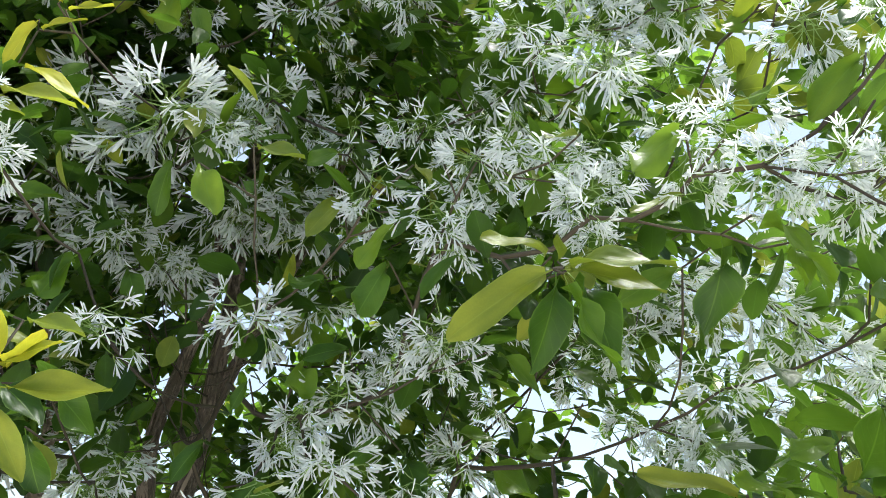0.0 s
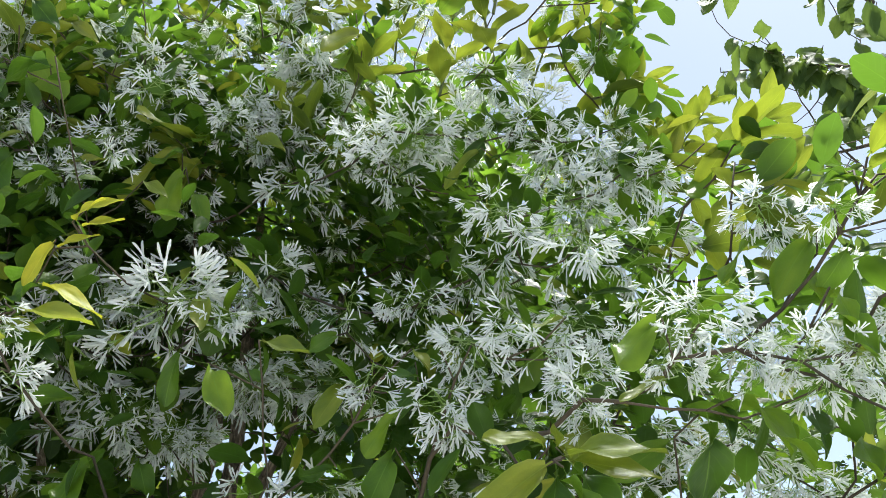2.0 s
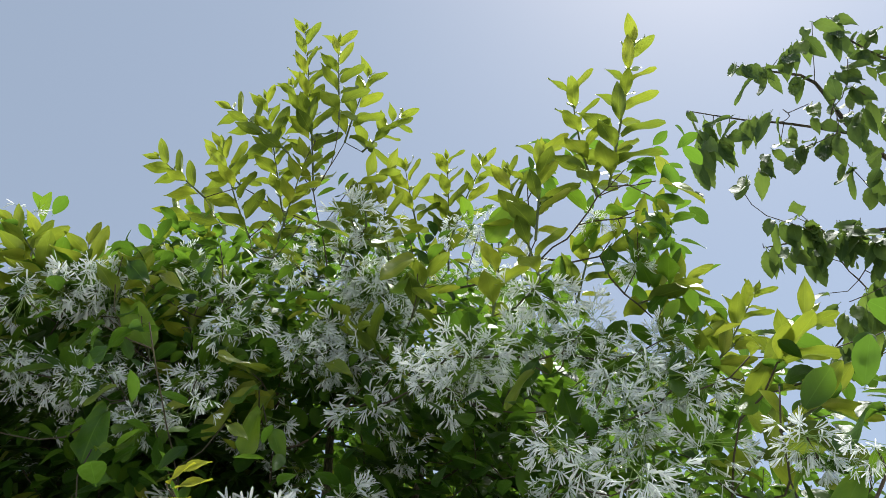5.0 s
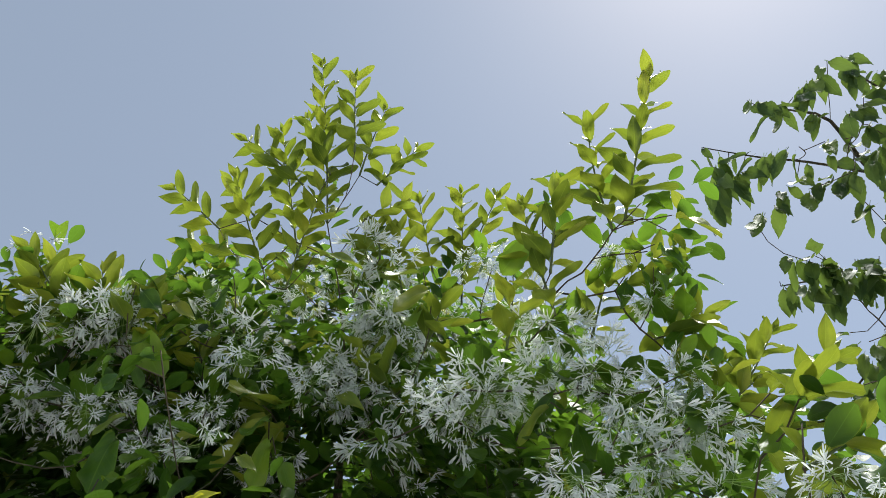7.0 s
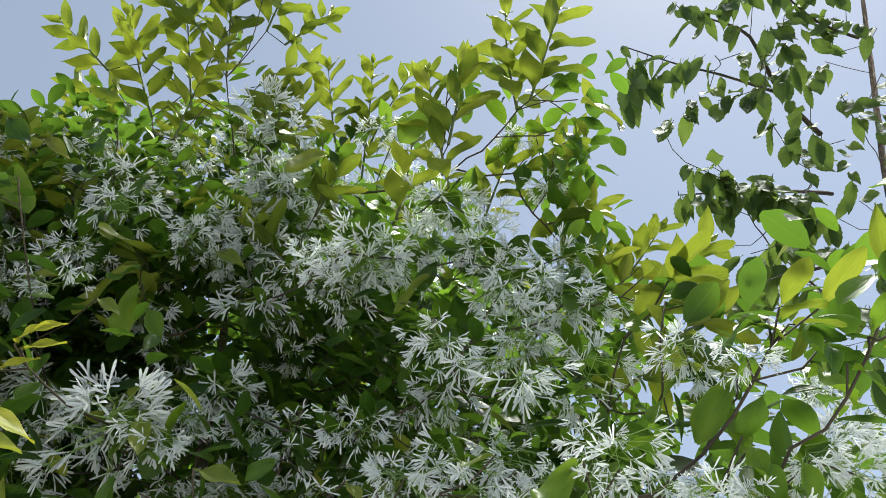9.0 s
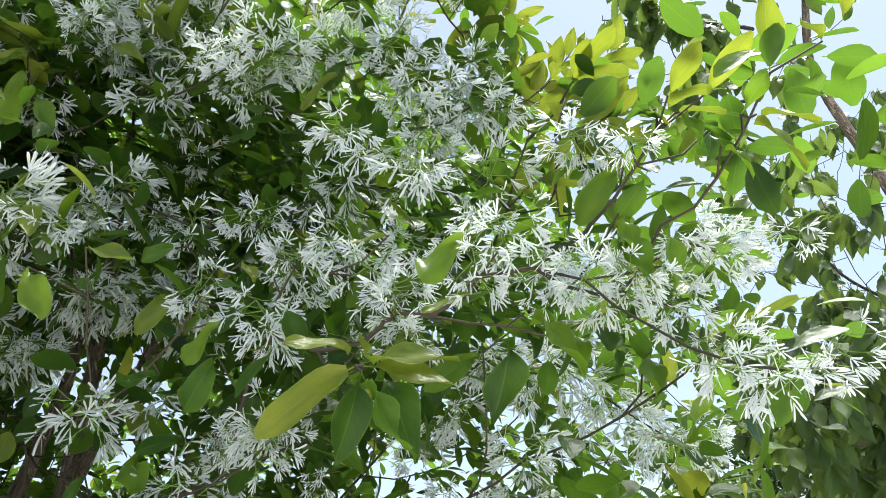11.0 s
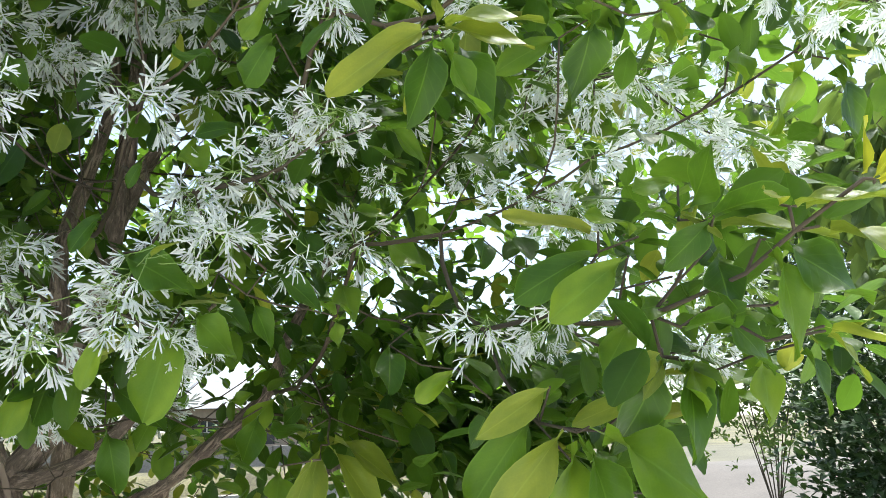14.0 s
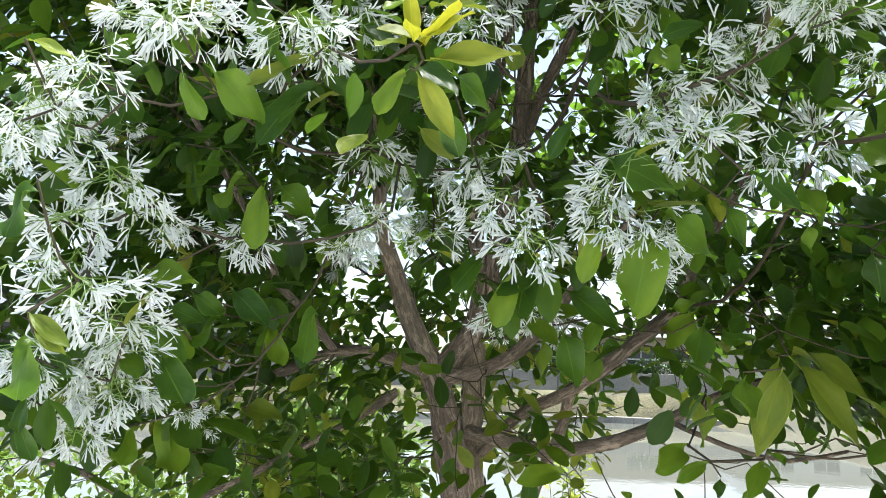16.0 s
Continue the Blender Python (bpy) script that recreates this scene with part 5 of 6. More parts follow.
leaf(0.463, 0.837, 2.893, -0.007, -0.106, -0.034, YOUNG)
leaf(0.453, 0.865, 2.915, -0.064, -0.035, -0.005, YOUNG)
leaf(0.478, 0.871, 2.865, 0.055, -0.077, -0.009, YOUNG)
leaf(0.478, 0.981, 2.530, -0.047, -0.108, -0.018)
leaf(0.491, 0.964, 2.496, 0.061, -0.054, -0.060)
leaf(0.473, 0.986, 2.480, 0.041, -0.027, -0.116)
leaf(0.442, 0.983, 2.498, -0.062, 0.043, -0.057, YOUNG)
leaf(0.459, 0.986, 2.534, -0.038, 0.016, -0.055)
leaf(0.697, 0.759, 2.846, 0.049, -0.065, -0.104, YOUNG)
leaf(0.646, 0.778, 2.897, 0.003, -0.082, -0.064)
leaf(0.656, 0.801, 2.878, -0.004, -0.089, -0.070)
leaf(0.705, 0.804, 2.852, 0.030, 0.015, -0.051)
leaf(0.692, 0.843, 2.845, 0.024, -0.052, -0.093)
leaf(0.685, 0.865, 2.845, 0.003, -0.005, -0.074)
leaf(0.702, 0.887, 2.820, 0.007, -0.031, -0.075)
leaf(0.672, 0.896, 2.843, 0.021, -0.002, -0.082)
leaf(0.661, 0.941, 2.841, -0.008, 0.002, -0.077)
leaf(0.788, 0.967, 2.732, -0.030, -0.083, 0.027)
leaf(0.792, 0.965, 2.731, 0.013, -0.110, -0.072, YOUNG)
leaf(0.795, 0.966, 2.728, 0.083, -0.063, -0.066)
leaf(0.794, 0.969, 2.726, 0.008, -0.045, -0.098)
leaf(0.788, 0.973, 2.727, -0.062, -0.009, -0.048)
leaf(0.761, 0.984, 2.689, 0.021, -0.022, -0.123)
leaf(0.775, 0.991, 2.734, -0.080, -0.078, -0.013)
leaf(0.666, 0.339, 2.035, -0.050, -0.052, 0.046, YOUNG)
leaf(0.724, 0.310, 2.072, -0.045, -0.021, 0.006, YOUNG)
leaf(0.652, 0.458, 2.094, -0.018, -0.077, 0.011, YOUNG)
leaf(0.662, 0.416, 2.067, -0.001, -0.074, 0.024, YOUNG)
leaf(0.705, 0.671, 2.303, -0.019, -0.075, 0.020, YOUNG)
leaf(0.708, 0.664, 2.306, -0.018, -0.110, -0.016, YOUNG)
leaf(0.707, 0.670, 2.302, 0.019, -0.102, -0.033, YOUNG)
leaf(0.727, 0.747, 2.374, -0.026, -0.059, -0.011, YOUNG)
leaf(0.733, 0.704, 2.327, -0.050, 0.017, -0.004, YOUNG)
leaf(0.739, 0.671, 2.269, -0.041, 0.002, 0.003)
leaf(0.659, 0.484, 2.097, -0.071, 0.030, -0.016)
leaf(0.669, 0.511, 2.114, -0.019, -0.053, -0.051, YOUNG)
leaf(0.662, 0.463, 2.076, 0.022, -0.050, -0.021, YOUNG)
leaf(0.660, 0.454, 2.069, -0.001, -0.032, -0.046)
leaf(0.646, 0.462, 2.079, 0.006, -0.063, -0.007, YOUNG)
leaf(0.623, 0.355, 1.982, -0.010, -0.042, 0.010)
leaf(0.651, 0.408, 1.989, 0.010, -0.034, -0.038)
leaf(0.629, 0.351, 1.977, 0.018, -0.040, -0.061, YOUNG)
leaf(0.632, 0.346, 1.978, 0.024, -0.046, -0.020, YOUNG)
leaf(0.672, 0.476, 2.028, 0.008, -0.048, -0.050)
leaf(0.705, 0.461, 2.060, -0.016, -0.023, -0.044)
leaf(0.647, 0.510, 2.022, -0.022, 0.032, -0.052)
leaf(0.636, 0.570, 2.021, -0.011, -0.033, -0.064)
leaf(0.644, 0.556, 2.029, 0.000, -0.050, 0.024)
leaf(0.655, 0.554, 2.060, -0.068, 0.007, -0.058)
leaf(0.631, 0.600, 2.093, -0.055, 0.044, -0.037)
leaf(0.647, 0.685, 2.059, -0.043, -0.024, 0.024)
leaf(0.675, 0.627, 2.041, -0.064, -0.009, -0.002)
leaf(0.689, 0.912, 2.265, 0.034, -0.084, -0.057, YOUNG)
leaf(0.662, 0.962, 2.317, -0.104, 0.007, 0.011, YOUNG)
leaf(0.748, 0.770, 2.331, -0.076, -0.020, -0.047)
leaf(0.650, 0.630, 2.224, 0.024, -0.046, -0.044, YOUNG)
leaf(-0.008, 1.138, 2.213, -0.001, -0.061, -0.074, YOUNG)
leaf(-0.028, 1.146, 2.124, -0.022, 0.001, -0.078)
leaf(0.355, 1.121, 2.495, -0.061, 0.004, -0.054)
leaf(0.474, 1.053, 2.447, 0.006, 0.020, -0.059, YOUNG)
leaf(0.484, 1.047, 2.450, 0.025, 0.008, -0.050)
leaf(0.419, 1.086, 2.514, 0.011, -0.013, -0.058)
leaf(0.149, 1.268, 2.323, 0.022, -0.054, 0.032)
panicle(-0.22, 1.00, 2.00, 0.082)
panicle(-0.25, 0.97, 2.04, 0.055)
panicle(0.23, 1.31, 2.15, 0.100)
panicle(0.61, 0.58, 2.11, 0.075)
panicle(0.60, 0.48, 2.03, 0.051)
panicle(0.59, 0.51, 1.88, 0.053)
panicle(0.48, 0.80, 2.03, 0.072)
leaf(-0.386, 1.341, 2.958, -0.036, -0.135, -0.064, YOUNG)
leaf(-0.374, 1.066, 2.583, -0.031, 0.022, -0.064)
leaf(-0.353, 1.225, 2.562, -0.051, -0.016, -0.050, YOUNG)
leaf(-0.363, 1.246, 2.530, -0.023, -0.062, -0.117)
leaf(-0.367, 1.291, 2.941, 0.083, -0.024, -0.053, YOUNG)
leaf(-0.411, 1.298, 2.849, 0.059, -0.045, -0.121)
leaf(-0.386, 1.335, 2.964, 0.060, -0.082, -0.069, YOUNG)
leaf(-0.192, 0.980, 2.219, 0.027, -0.053, 0.017, BUD)
leaf(-0.180, 0.972, 2.234, 0.044, -0.036, 0.009, BUD)
leaf(-0.185, 0.991, 2.221, 0.058, -0.024, -0.000, BUD)
leaf(-0.207, 0.990, 2.179, 0.047, -0.024, 0.022, BUD)
leaf(-0.206, 0.975, 2.184, -0.026, -0.002, -0.066, BUD)
leaf(-0.218, 0.993, 2.127, 0.084, 0.006, -0.025, BUD)
leaf(-0.232, 0.991, 2.080, 0.091, -0.062, -0.021, YOUNG)
leaf(-0.253, 1.020, 2.105, 0.031, -0.054, 0.009)
leaf(-0.264, 0.990, 2.067, 0.014, -0.024, 0.021, YOUNG)
leaf(-0.249, 0.985, 2.062, 0.054, -0.023, -0.011, YOUNG)
leaf(-0.240, 0.980, 2.028, 0.067, -0.009, 0.005)
leaf(-0.253, 0.985, 2.009, 0.032, -0.069, -0.003, YOUNG)
leaf(-0.372, 1.284, 2.897, -0.050, -0.072, -0.003)
leaf(-0.375, 1.293, 2.927, 0.045, -0.033, -0.019, YOUNG)
leaf(-0.365, 1.309, 2.831, -0.039, -0.042, 0.000)
leaf(-0.356, 1.263, 2.772, -0.036, -0.063, -0.023)
leaf(-0.425, 1.278, 2.771, -0.066, -0.001, -0.070)
leaf(-0.461, 1.331, 2.818, -0.071, -0.011, -0.077)
leaf(-0.469, 1.312, 2.738, -0.036, -0.005, -0.073)
leaf(-0.440, 1.307, 2.820, -0.037, -0.006, -0.047)
leaf(-0.254, 1.305, 2.787, 0.078, -0.015, -0.054)
leaf(-0.248, 1.296, 2.770, 0.045, 0.000, -0.069)
leaf(-0.271, 1.308, 2.786, 0.027, 0.008, -0.039)
leaf(-0.274, 1.254, 2.502, -0.041, -0.003, -0.088)
leaf(-0.271, 1.216, 2.471, -0.051, 0.004, -0.061)
leaf(-0.380, 1.298, 2.613, -0.040, -0.025, -0.048, YOUNG)
leaf(-0.373, 1.277, 2.557, -0.041, -0.019, -0.089)
leaf(-0.278, 1.256, 2.522, 0.064, -0.060, -0.000, YOUNG)
leaf(-0.081, 1.257, 2.600, -0.107, -0.003, -0.096, YOUNG)
leaf(-0.069, 1.235, 2.544, -0.035, -0.004, -0.096)
leaf(-0.100, 1.302, 2.667, -0.076, -0.039, 0.002, YOUNG)
leaf(-0.075, 1.238, 2.594, -0.048, 0.003, -0.055)
leaf(-0.026, 1.301, 2.661, -0.041, -0.052, 0.004)
leaf(-0.243, 1.309, 2.892, -0.077, -0.041, -0.019)
leaf(-0.223, 1.294, 3.052, -0.062, -0.001, -0.058)
leaf(-0.219, 1.285, 3.004, -0.035, -0.001, -0.065)
leaf(-0.110, 1.298, 2.902, -0.037, 0.003, -0.088)
leaf(-0.139, 1.306, 2.852, -0.034, 0.003, -0.093)
leaf(-0.244, 1.266, 2.523, -0.015, -0.036, -0.058)
leaf(-0.424, 1.313, 2.915, -0.028, -0.039, -0.007, YOUNG)
leaf(-0.436, 1.316, 2.749, -0.010, -0.020, -0.074)
leaf(-0.428, 1.243, 2.448, 0.040, -0.043, 0.003)
leaf(-0.373, 1.196, 2.344, 0.065, -0.005, -0.020)
leaf(-0.369, 1.184, 2.300, -0.002, -0.024, -0.050)
leaf(-0.197, 1.282, 2.867, -0.047, 0.000, -0.041)
leaf(-0.057, 1.254, 2.513, 0.043, -0.024, -0.071)
leaf(-0.136, 1.197, 2.468, 0.041, -0.035, -0.037, YOUNG)
leaf(-0.363, 1.198, 2.399, 0.042, -0.022, 0.001)
panicle(-0.44, 1.25, 2.58, 0.075)
panicle(-0.40, 1.27, 2.63, 0.075)
panicle(-0.21, 1.26, 2.62, 0.075)
panicle(-0.30, 1.23, 2.48, 0.075)
panicle(-0.00, 1.26, 2.70, 0.075)
panicle(-0.50, 1.29, 2.89, 0.075)

# each panicle ends a leafy shoot and has smaller sprays beside it
for p, size in list(flowers):
    inn = (p - OPEN_SIDE).normalized()
    near = (p - OPEN_SIDE).length < 1.2
    for k in range(3 if near else 5):
        q = p + inn * (random.uniform(0.05, 0.13) if near else random.uniform(0.02, 0.09)) + jitter(0.025)
        way = jitter(1.0) + outward(p) * 0.35 + Vector((0, 0, -0.1))
        if not open_there(q + way.normalized() * 0.06) and ((q - OPEN_SIDE).length > 0.93 or q.x < 0.4 or q.z < 1.66):
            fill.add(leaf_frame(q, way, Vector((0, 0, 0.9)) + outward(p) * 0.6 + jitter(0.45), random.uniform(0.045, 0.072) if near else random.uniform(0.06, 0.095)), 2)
    for k in range(random.choice((0, 1, 1, 2))):
        side_ = Vector((0, 0, 1)).cross(inn)
        q = p + side_ * random.uniform(-0.1, 0.1) + Vector((0, 0, random.uniform(-0.07, 0.04))) + inn * random.uniform(0.03, 0.13)
        if not open_there(q):
            spray(q, size * random.uniform(0.6, 0.95))
for p in list(shell):
    inn = (p - OPEN_SIDE).normalized()
    q = p + inn * random.uniform(0.10, 0.25) + jitter(0.06)
    if not open_there(q) and ((q - OPEN_SIDE).length > 0.9 or q.x < 0.4 or q.z < 1.66):
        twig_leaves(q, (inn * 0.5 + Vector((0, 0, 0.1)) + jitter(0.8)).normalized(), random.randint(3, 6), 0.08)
sp = np.array([p - OPEN_SIDE for p in shell])
sr = np.linalg.norm(sp, axis=1)
sd = sp / sr[:, None]


bare = np.array([p - OPEN_SIDE for p in net.nodes[:net.solid]])      # the main limbs, only partly veiled
bare_r = np.linalg.norm(bare, axis=1)
bare_d = bare / bare_r[:, None]


def inner(p):
    """Whether a place lies deeper in the crown than its outer leaves there."""
    if open_there(p):
        return False
    v = np.array(p - OPEN_SIDE)
    r = np.linalg.norm(v)
    near = sd @ (v / r) > 0.9982
    veils = ((bare_d @ (v / r) > 0.9994) & (bare_r > r - 0.03)).any()
    return r > (1.2 if p.x > 0.15 else 1.5) and not (near & (sr > r - 0.05)).any() and not (veils and random.random() < 0.8)


# inner crown: leafy twigs through its whole depth, thinner low down and towards the sunny side
BULK = [max(0.045, r[0] * r[1] * r[2]) for c, r in CROWN]
BULK[0] *= 1.7
made = tries = 0
while made < 5900 and tries < 200000:
    tries += 1
    c, r = random.choices(CROWN, BULK)[0]
    p = Vector([a + b * random.uniform(-1, 1) for a, b in zip(c, r)])
    k = inside(p, CROWN)
    keep = 1.0 if p.z > 2.5 else 0.5 if p.z > 1.95 else 0.24 + 0.26 * max(0.0, (p.z - 1.6) / 0.35)
    keep *= 1.0 - 0.4 * min(1.0, max(0.0, (p.x - 0.3) / 0.4))
    if abs(p.x) < 0.55 and 1.65 < p.z < 2.35:
        keep *= 0.6
    if p.x < -0.35 and p.z < 1.7:
        keep = 0.4
    if p.y > 2.45 and p.z > 1.5:
        keep = 0.9 if p.z > 2.1 else 0.32
    if inside(p, BOUGH) < 1:
        keep = 0.7
    if k > 1 or random.random() > keep or inside(p, HOLES) < 1 or not inner(p):
        continue
    d = (outward(p) * 0.8 + Vector((0, 0, 0.35)) + jitter(0.5)).normalized()
    if made % 3 == 0 or k > 0.85:
        net.grow(p)
    # more lime leaves higher up, light through the crown put into their colour
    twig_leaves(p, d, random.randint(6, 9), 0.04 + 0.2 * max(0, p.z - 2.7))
    if k > 0.3 and p.y < 2.1 and p.z > 1.7 and random.random() < 0.3 and panicles_made < 150:
        panicles_made += 1
        spray(p + d * 0.14, random.uniform(0.07, 0.1))
    made += 1
# a low bough behind the trunk, over the pond; sunlight painted in with lime leaves
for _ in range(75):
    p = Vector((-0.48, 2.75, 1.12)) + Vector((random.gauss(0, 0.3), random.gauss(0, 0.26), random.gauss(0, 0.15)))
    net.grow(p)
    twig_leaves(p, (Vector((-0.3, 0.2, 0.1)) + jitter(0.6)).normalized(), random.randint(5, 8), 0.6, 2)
# twigs beyond the low limbs, mostly lime leaves to paint them sunlit
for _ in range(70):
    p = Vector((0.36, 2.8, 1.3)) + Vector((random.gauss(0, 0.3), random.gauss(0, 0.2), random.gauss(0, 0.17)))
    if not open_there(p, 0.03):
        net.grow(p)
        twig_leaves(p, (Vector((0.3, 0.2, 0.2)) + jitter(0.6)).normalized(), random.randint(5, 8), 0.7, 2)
# leafy twigs that veil the trunk and its low limbs
for _ in range(80):
    p = Vector((random.uniform(-0.75, 0.75), random.uniform(1.75, 2.45), random.uniform(0.85, 1.75)))
    if not open_there(p, 0.05):
        net.grow(p)
        twig_leaves(p, (outward(p) * 0.4 + jitter(0.8)).normalized(), random.randint(4, 7), 0.15, 2)
fill.link("foliage", [M_FOLIAGE, M_FOLIAGE_YOUNG_LIT, M_FOLIAGE_OUTER], tree, label="dense green leaves of the inner crown")


net.branchlets(M_TWIG, "thin dark twigs of the crown")

# ---- the neighbouring tree, with drooping pointed leaves ----
twin = thing("neighbour_tree", (0, 0, 0), "slender tree with drooping pointed dark leaves", "tree")
TWIN = [
    ((2.03, 0.67, 4.11, 0.0060), (2.08, 0.86, 3.74, 0.0080), (2.16, 1.09, 3.32, 0.0120), (2.27, 1.17, 3.15, 0.0160), (2.65, 1.27, 2.78, 0.0200), (3.34, 1.50, 2.23, 0.0260), (3.98, 2.12, 1.21, 0.0350), (4.00, 2.12, -0.05, 0.0450)),
    ((2.29, 0.61, 4.01, 0.0050), (2.26, 0.83, 3.68, 0.0080), (2.18, 0.95, 3.49, 0.0090), (2.17, 1.04, 3.38, 0.0100)),
    ((1.91, 1.05, 3.49, 0.0090), (1.74, 1.00, 3.58, 0.0080), (1.59, 0.91, 3.71, 0.0060), (1.46, 0.89, 3.70, 0.0040), (1.29, 0.89, 3.68, 0.0020)),
    ((1.74, 1.00, 3.58, 0.0060), (1.50, 1.00, 3.58, 0.0040), (1.32, 1.00, 3.56, 0.0030), (1.09, 0.97, 3.51, 0.0015)),
    ((2.08, 1.22, 3.42, 0.0080), (1.91, 1.23, 3.39, 0.0060), (1.66, 1.27, 3.35, 0.0040), (1.45, 1.30, 3.30, 0.0020)),
    ((2.19, 1.37, 3.25, 0.0070), (1.94, 1.44, 3.18, 0.0050), (1.78, 1.47, 3.12, 0.0040), (1.74, 1.54, 3.07, 0.0020)),
    ((2.03, 0.83, 3.80, 0.0060), (1.87, 0.84, 3.84, 0.0040), (1.66, 0.79, 3.88, 0.0020)),
    ((2.41, 1.33, 3.03, 0.0070), (2.10, 1.38, 3.05, 0.0050), (1.86, 1.33, 3.13, 0.0030)),
    ((3.01, 1.30, 2.21, 0.0100), (2.58, 1.33, 2.42, 0.0070), (2.27, 1.34, 2.53, 0.0040), (2.16, 1.34, 2.70, 0.0020)),
    ((3.05, 1.40, 1.88, 0.0090), (2.49, 1.43, 1.97, 0.0060), (2.23, 1.42, 2.06, 0.0040), (2.10, 1.43, 2.19, 0.0020)),
    ((3.08, 1.51, 1.51, 0.0080), (2.62, 1.58, 1.67, 0.0060), (2.36, 1.59, 1.70, 0.0030)),
]
twin_net = Net((TWIN[0][5][0], TWIN[0][5][1], 1.8), twin)
for i, run in enumerate(TWIN):
    twin_net.limb("trunk" if i == 0 else "limb", run[::-1] if i == 0 else run, M_BARK if i == 0 else M_TWIG)
droop = Foliage(DROOP_SHAPES)


def clump(x, y, z, twigs=1, spread=0.06):
    """A few short twigs hung with leaves, joined to the nearest branch."""
    for _ in range(twigs if z > 2.4 else 4):
        p = Vector((x, y, z)) + jitter(spread if z > 2.9 else 0.12)
        d = Vector((-0.7, -0.1, -0.15)) + jitter(0.7)
        d = d.normalized() * random.uniform(0.14, 0.24)
        p -= d * 0.45
        twin_net.grow(p)
        twin_net.grow(p + d)
        n = random.randint(7, 10)
        hang = Vector((0, 0, -1.0)) + jitter(0.35)
        for i in range(n):
            way = hang + d.normalized() * (0.2 + 0.7 * i / n) + jitter(0.55)
            face = Vector((-0.6, -0.7, 0.35)) + jitter(0.5)
            droop.add(leaf_frame(p + d * ((i + 0.5) / n) + jitter(0.008), way, face, random.uniform(0.09, 0.135)))


clump(1.13, 0.97, 3.50)
clump(1.22, 0.87, 3.57)
clump(1.30, 0.95, 3.47)
clump(1.39, 0.85, 3.55)
clump(1.41, 0.96, 3.44)
clump(1.50, 0.73, 3.68)
clump(1.65, 0.89, 3.69)
clump(1.71, 0.79, 3.86)
clump(1.70, 0.92, 3.58)
clump(1.54, 0.91, 3.44)
clump(1.93, 0.92, 3.88)
clump(1.44, 1.17, 3.22)
clump(1.52, 1.11, 3.26)
clump(1.60, 1.11, 3.23)
clump(1.66, 1.04, 3.29)
clump(1.51, 1.21, 3.17)
clump(1.61, 1.17, 3.17)
clump(1.69, 1.13, 3.19)
clump(1.67, 1.30, 3.03)
clump(1.72, 1.34, 2.98)
clump(1.64, 1.38, 2.96)
clump(1.73, 1.24, 3.08)
clump(1.49, 0.96, 3.41)
clump(1.34, 0.99, 3.42)
clump(1.79, 0.72, 3.91)
clump(1.68, 0.95, 3.37)
clump(1.39, 1.20, 3.21)
clump(1.22, 1.01, 3.44)
clump(1.85, 0.88, 3.65)
clump(1.81, 0.88, 3.37)
clump(1.92, 0.83, 3.50)
clump(1.89, 0.91, 3.88)
clump(1.86, 1.00, 3.18)
clump(1.83, 1.12, 3.07)
clump(1.70, 1.17, 3.07)
clump(1.78, 1.21, 2.99)
clump(1.63, 1.23, 3.04)
clump(1.93, 1.08, 3.06)
clump(1.93, 1.20, 2.93)
clump(1.57, 1.15, 3.16)
clump(1.68, 1.10, 3.15)
clump(1.91, 0.90, 3.29)
clump(1.64, 0.91, 3.54)
clump(1.98, 0.77, 3.72)
clump(2.00, 1.22, 2.87)
clump(1.92, 1.30, 2.83)
clump(1.76, 1.07, 3.15)
clump(2.12, 1.22, 2.75)
clump(2.22, 1.19, 2.67)
clump(2.17, 1.26, 2.56)
clump(2.26, 1.26, 2.43)
clump(2.16, 1.32, 2.42)
clump(2.23, 1.32, 2.30)
clump(2.15, 1.40, 2.22)
clump(2.29, 1.34, 2.18)
clump(2.22, 1.40, 2.10)
clump(2.13, 1.45, 2.09)
clump(2.31, 1.40, 1.99)
clump(2.22, 1.46, 1.96)
clump(2.04, 1.30, 2.65)
clump(2.24, 1.14, 2.79)
clump(2.06, 1.23, 2.80)
clump(2.05, 1.42, 2.31)
clump(1.98, 1.48, 2.23)
clump(2.34, 1.43, 1.85)
clump(2.18, 1.26, 2.60)
clump(2.30, 1.28, 2.52)
clump(2.30, 1.21, 2.67)
clump(2.32, 1.41, 2.63)
clump(2.32, 1.35, 2.38)
clump(2.43, 1.34, 2.44)
clump(1.97, 1.25, 2.08)
clump(2.23, 1.30, 2.16)
clump(2.50, 1.45, 2.11)
clump(2.24, 1.50, 2.16)
clump(2.34, 1.67, 2.06)
clump(2.04, 1.28, 1.97)
clump(2.15, 1.35, 2.30)
clump(2.14, 1.17, 2.17)
clump(2.25, 1.16, 2.44)
for run in TWIN[2:]:      # leaves hang all along its side branches
    pts, radii = spline(run, 0.07)
    for q in pts[len(pts) // 4:]:
        for _ in range(random.randint(0, 2)):
            way = Vector((random.uniform(-0.5, 0.5), random.uniform(-0.5, 0.5), -0.8))
            droop.add(leaf_frame(q + jitter(0.012), way, Vector((-0.5, -0.6, 0.5)) + jitter(0.6), random.uniform(0.07, 0.11)))
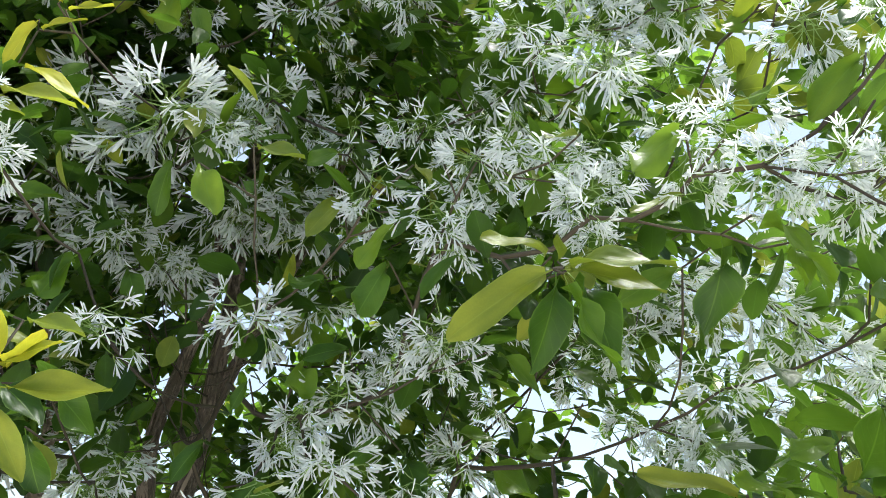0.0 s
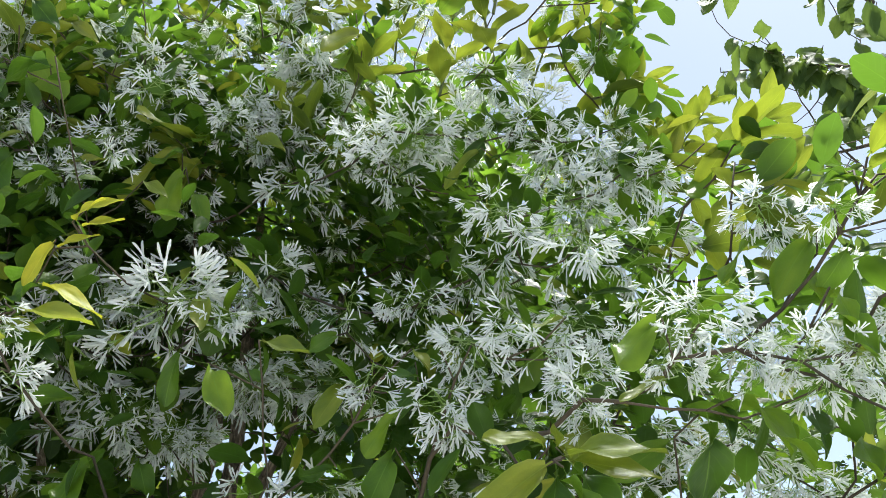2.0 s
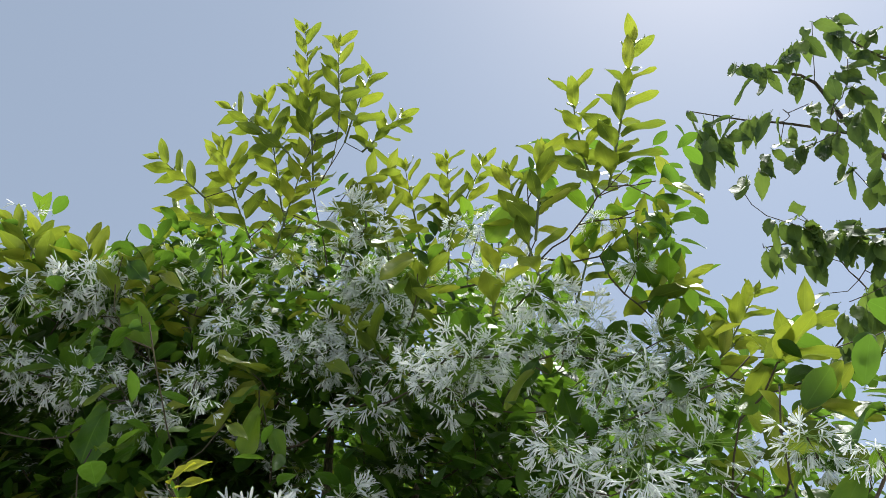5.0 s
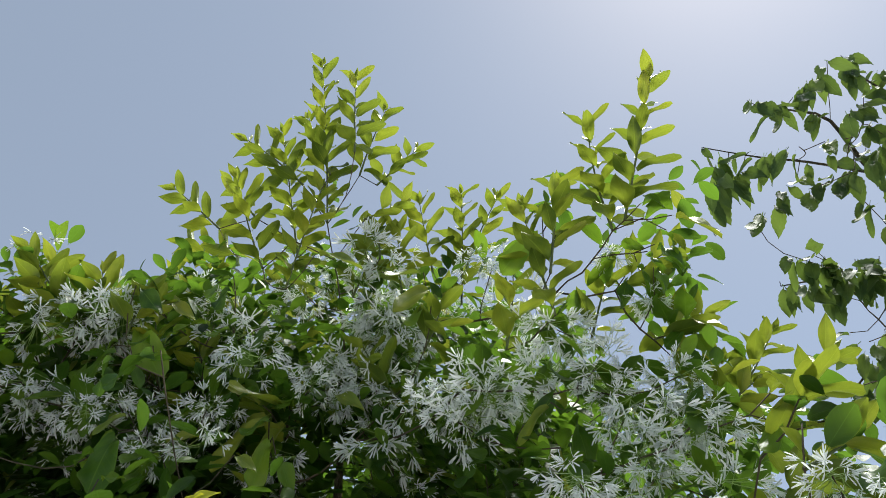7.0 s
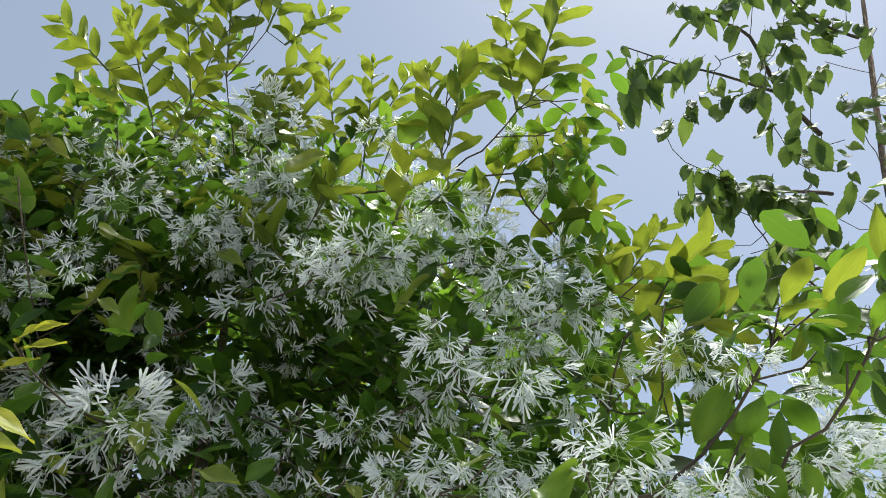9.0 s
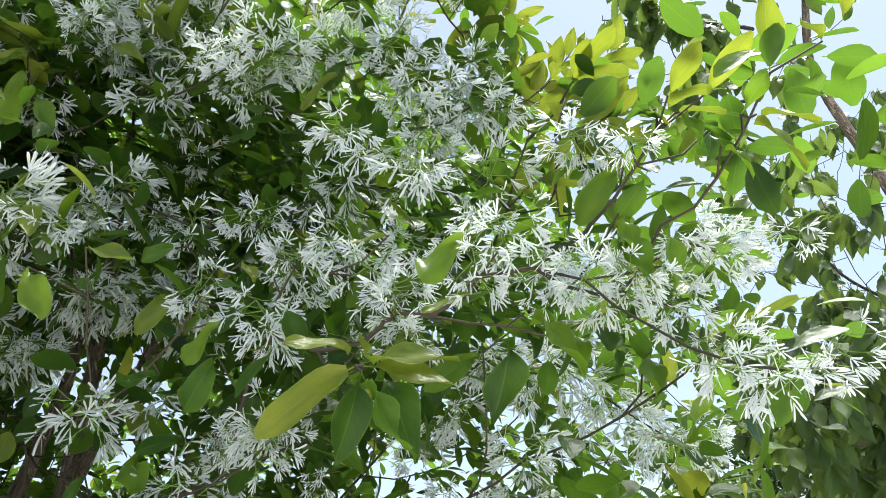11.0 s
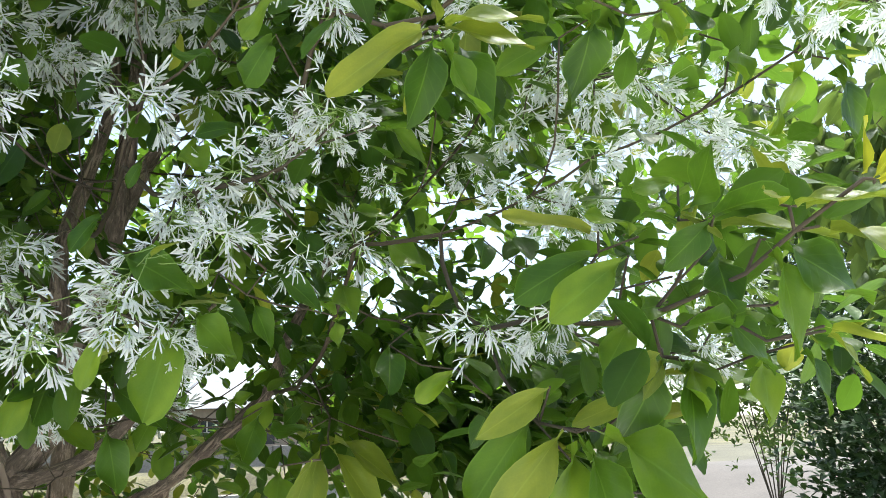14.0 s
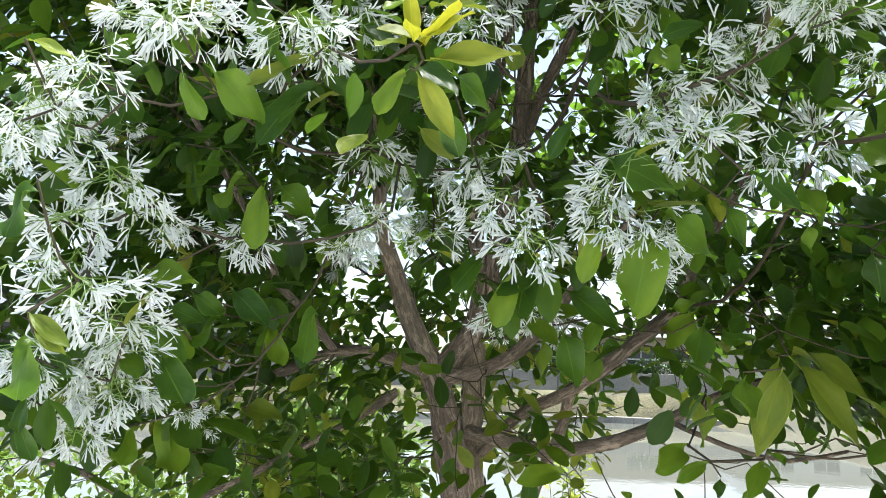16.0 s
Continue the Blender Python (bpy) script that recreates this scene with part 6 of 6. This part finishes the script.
# the rest of its crown, away from the open side: an uneven egg round the upper stem
for _ in range(45):
    a, u, s = random.uniform(0, 6.3), random.uniform(-1, 1), random.random() ** 0.4
    q = Vector((math.cos(a) * math.sqrt(1 - u * u) * 0.85, math.sin(a) * math.sqrt(1 - u * u) * 0.95, u * 1.3)) * s
    q *= 0.85 + 0.4 * noise.noise(q * 1.7)
    clump(2.95 + q.x, 1.85 + q.y, 2.75 + q.z, 2, 0.12)
droop.link("foliage", [M_OTHER], twin, label="drooping pointed leaves")
twin_net.branchlets(M_TWIG, "thin dark twigs")


# ---- shrubs ----
def shrub(at, size, count, leaf_len, mat, label, stems=9):
    """A rounded shrub: several stems from the ground and leafy twigs with an uneven outline."""
    top = thing("shrub", at, label, "shrub", "shrubs by the pond")
    o = Vector(at)
    fol = Foliage(BUSH_SHAPES)
    for s in range(stems):
        a = s * 2.4
        tip = Vector((math.cos(a) * size[0] * 0.6, math.sin(a) * size[1] * 0.6, size[2] * random.uniform(1.1, 1.6)))
        run = [(0.06 * math.cos(a), 0.06 * math.sin(a), -0.03, 0.012), (tip.x * 0.4, tip.y * 0.4, tip.z * 0.5, 0.008), (tip.x, tip.y, tip.z, 0.003)]
        pts, radii = spline(run)
        verts, faces = [], []
        tube(verts, faces, pts, radii, 5)
        ob = new("stem", mesh_of("stem", verts, faces, [M_TWIG]))
        ob.parent = top
    for _ in range(count):
        d = Vector((random.gauss(0, 1), random.gauss(0, 1), random.gauss(0, 1))).normalized() * (random.random() ** 0.4)
        lump = 0.8 + 0.35 * noise.noise(d * 2.3 + o)
        p = Vector((d.x * size[0] * lump, d.y * size[1] * lump, size[2] * (1 + d.z * lump)))
        out = Vector((d.x, d.y, 0.5))
        for k in range(7):
            fol.add(leaf_frame(p + jitter(0.05), out + jitter(0.9), Vector((0, 0, 1)) + out * 0.4 + jitter(0.5), leaf_len * random.uniform(0.7, 1.2)))
    fol.link("foliage", [mat], top)
    return top


shrub((-1.3, 3.6, 0.0), (0.9, 0.6, 0.52), 420, 0.05, M_HEDGE, "light green small-leaved shrub on the bank")
shrub((-0.62, 4.3, 0.0), (0.66, 0.5, 0.68), 800, 0.066, M_HEDGE, "light green small-leaved shrub beyond the trunk")
shrub((-2.6, 3.9, 0.0), (1.0, 0.7, 0.6), 380, 0.05, M_HEDGE, "broad light green shrub on the bank")
shrub((4.4, 2.75, 0.0), (1.1, 0.9, 1.35), 1700, 0.07, M_BUSH, "tall dark evergreen shrub by the path")
shrub((5.9, 2.9, 0.0), (1.1, 1.0, 1.35), 1400, 0.07, M_BUSH, "broad dark evergreen shrub by the path")
shrub((12.5, 8.0, 0.0), (1.4, 1.1, 1.1), 700, 0.06, M_BUSH, "green shrub behind the evergreens")
shrub((8.0, 5.4, 0.0), (2.3, 1.9, 2.6), 1500, 0.11, M_BUSH, "tall round-headed evergreen tree by the path")
shrub((10.5, 9.5, 0.0), (2.4, 2.0, 2.8), 1100, 0.12, M_OTHER, "broad green tree beyond the path")

for x, y, w, h in ((-9.0, 38.6, 1.6, 1.0), (-4.2, 39.0, 1.2, 0.8), (6.8, 38.4, 1.8, 1.1), (11.5, 39.2, 1.4, 0.9)):
    shrub((x, y, -0.25), (w, w * 0.7, h), 160, 0.22, M_BUSH, "round dark garden shrub behind the stone wall", 5)


def weed(at, height, stalks):
    """Upright bright green stalks with narrow leaves."""
    top = thing("reed_clump", at, "bright green upright waterside weeds", "weeds")
    fol = Foliage(DROOP_SHAPES)
    for _ in range(stalks):
        b = Vector((random.uniform(-0.12, 0.12), random.uniform(-0.12, 0.12), -0.02))
        t = b + Vector((random.uniform(-0.08, 0.08), random.uniform(-0.08, 0.08), height * random.uniform(0.7, 1.0)))
        verts, faces = [], []
        tube(verts, faces, [b, b.lerp(t, 0.5) + jitter(0.01), t], [0.005, 0.004, 0.002], 5)
        ob = new("stalk", mesh_of("stalk", verts, faces, [M_STALK]))
        ob.parent = top
        for k in range(16):
            p = b.lerp(t, 0.25 + 0.75 * k / 16)
            fol.add(leaf_frame(p, Vector((math.cos(k * 2.4), math.sin(k * 2.4), 0.5)), Vector((0, 0, 1)), 0.11))
    fol.link("foliage", [M_FOLIAGE_YOUNG_LIT], top)


weed((0.75, 4.9, -0.12), 0.95, 7)
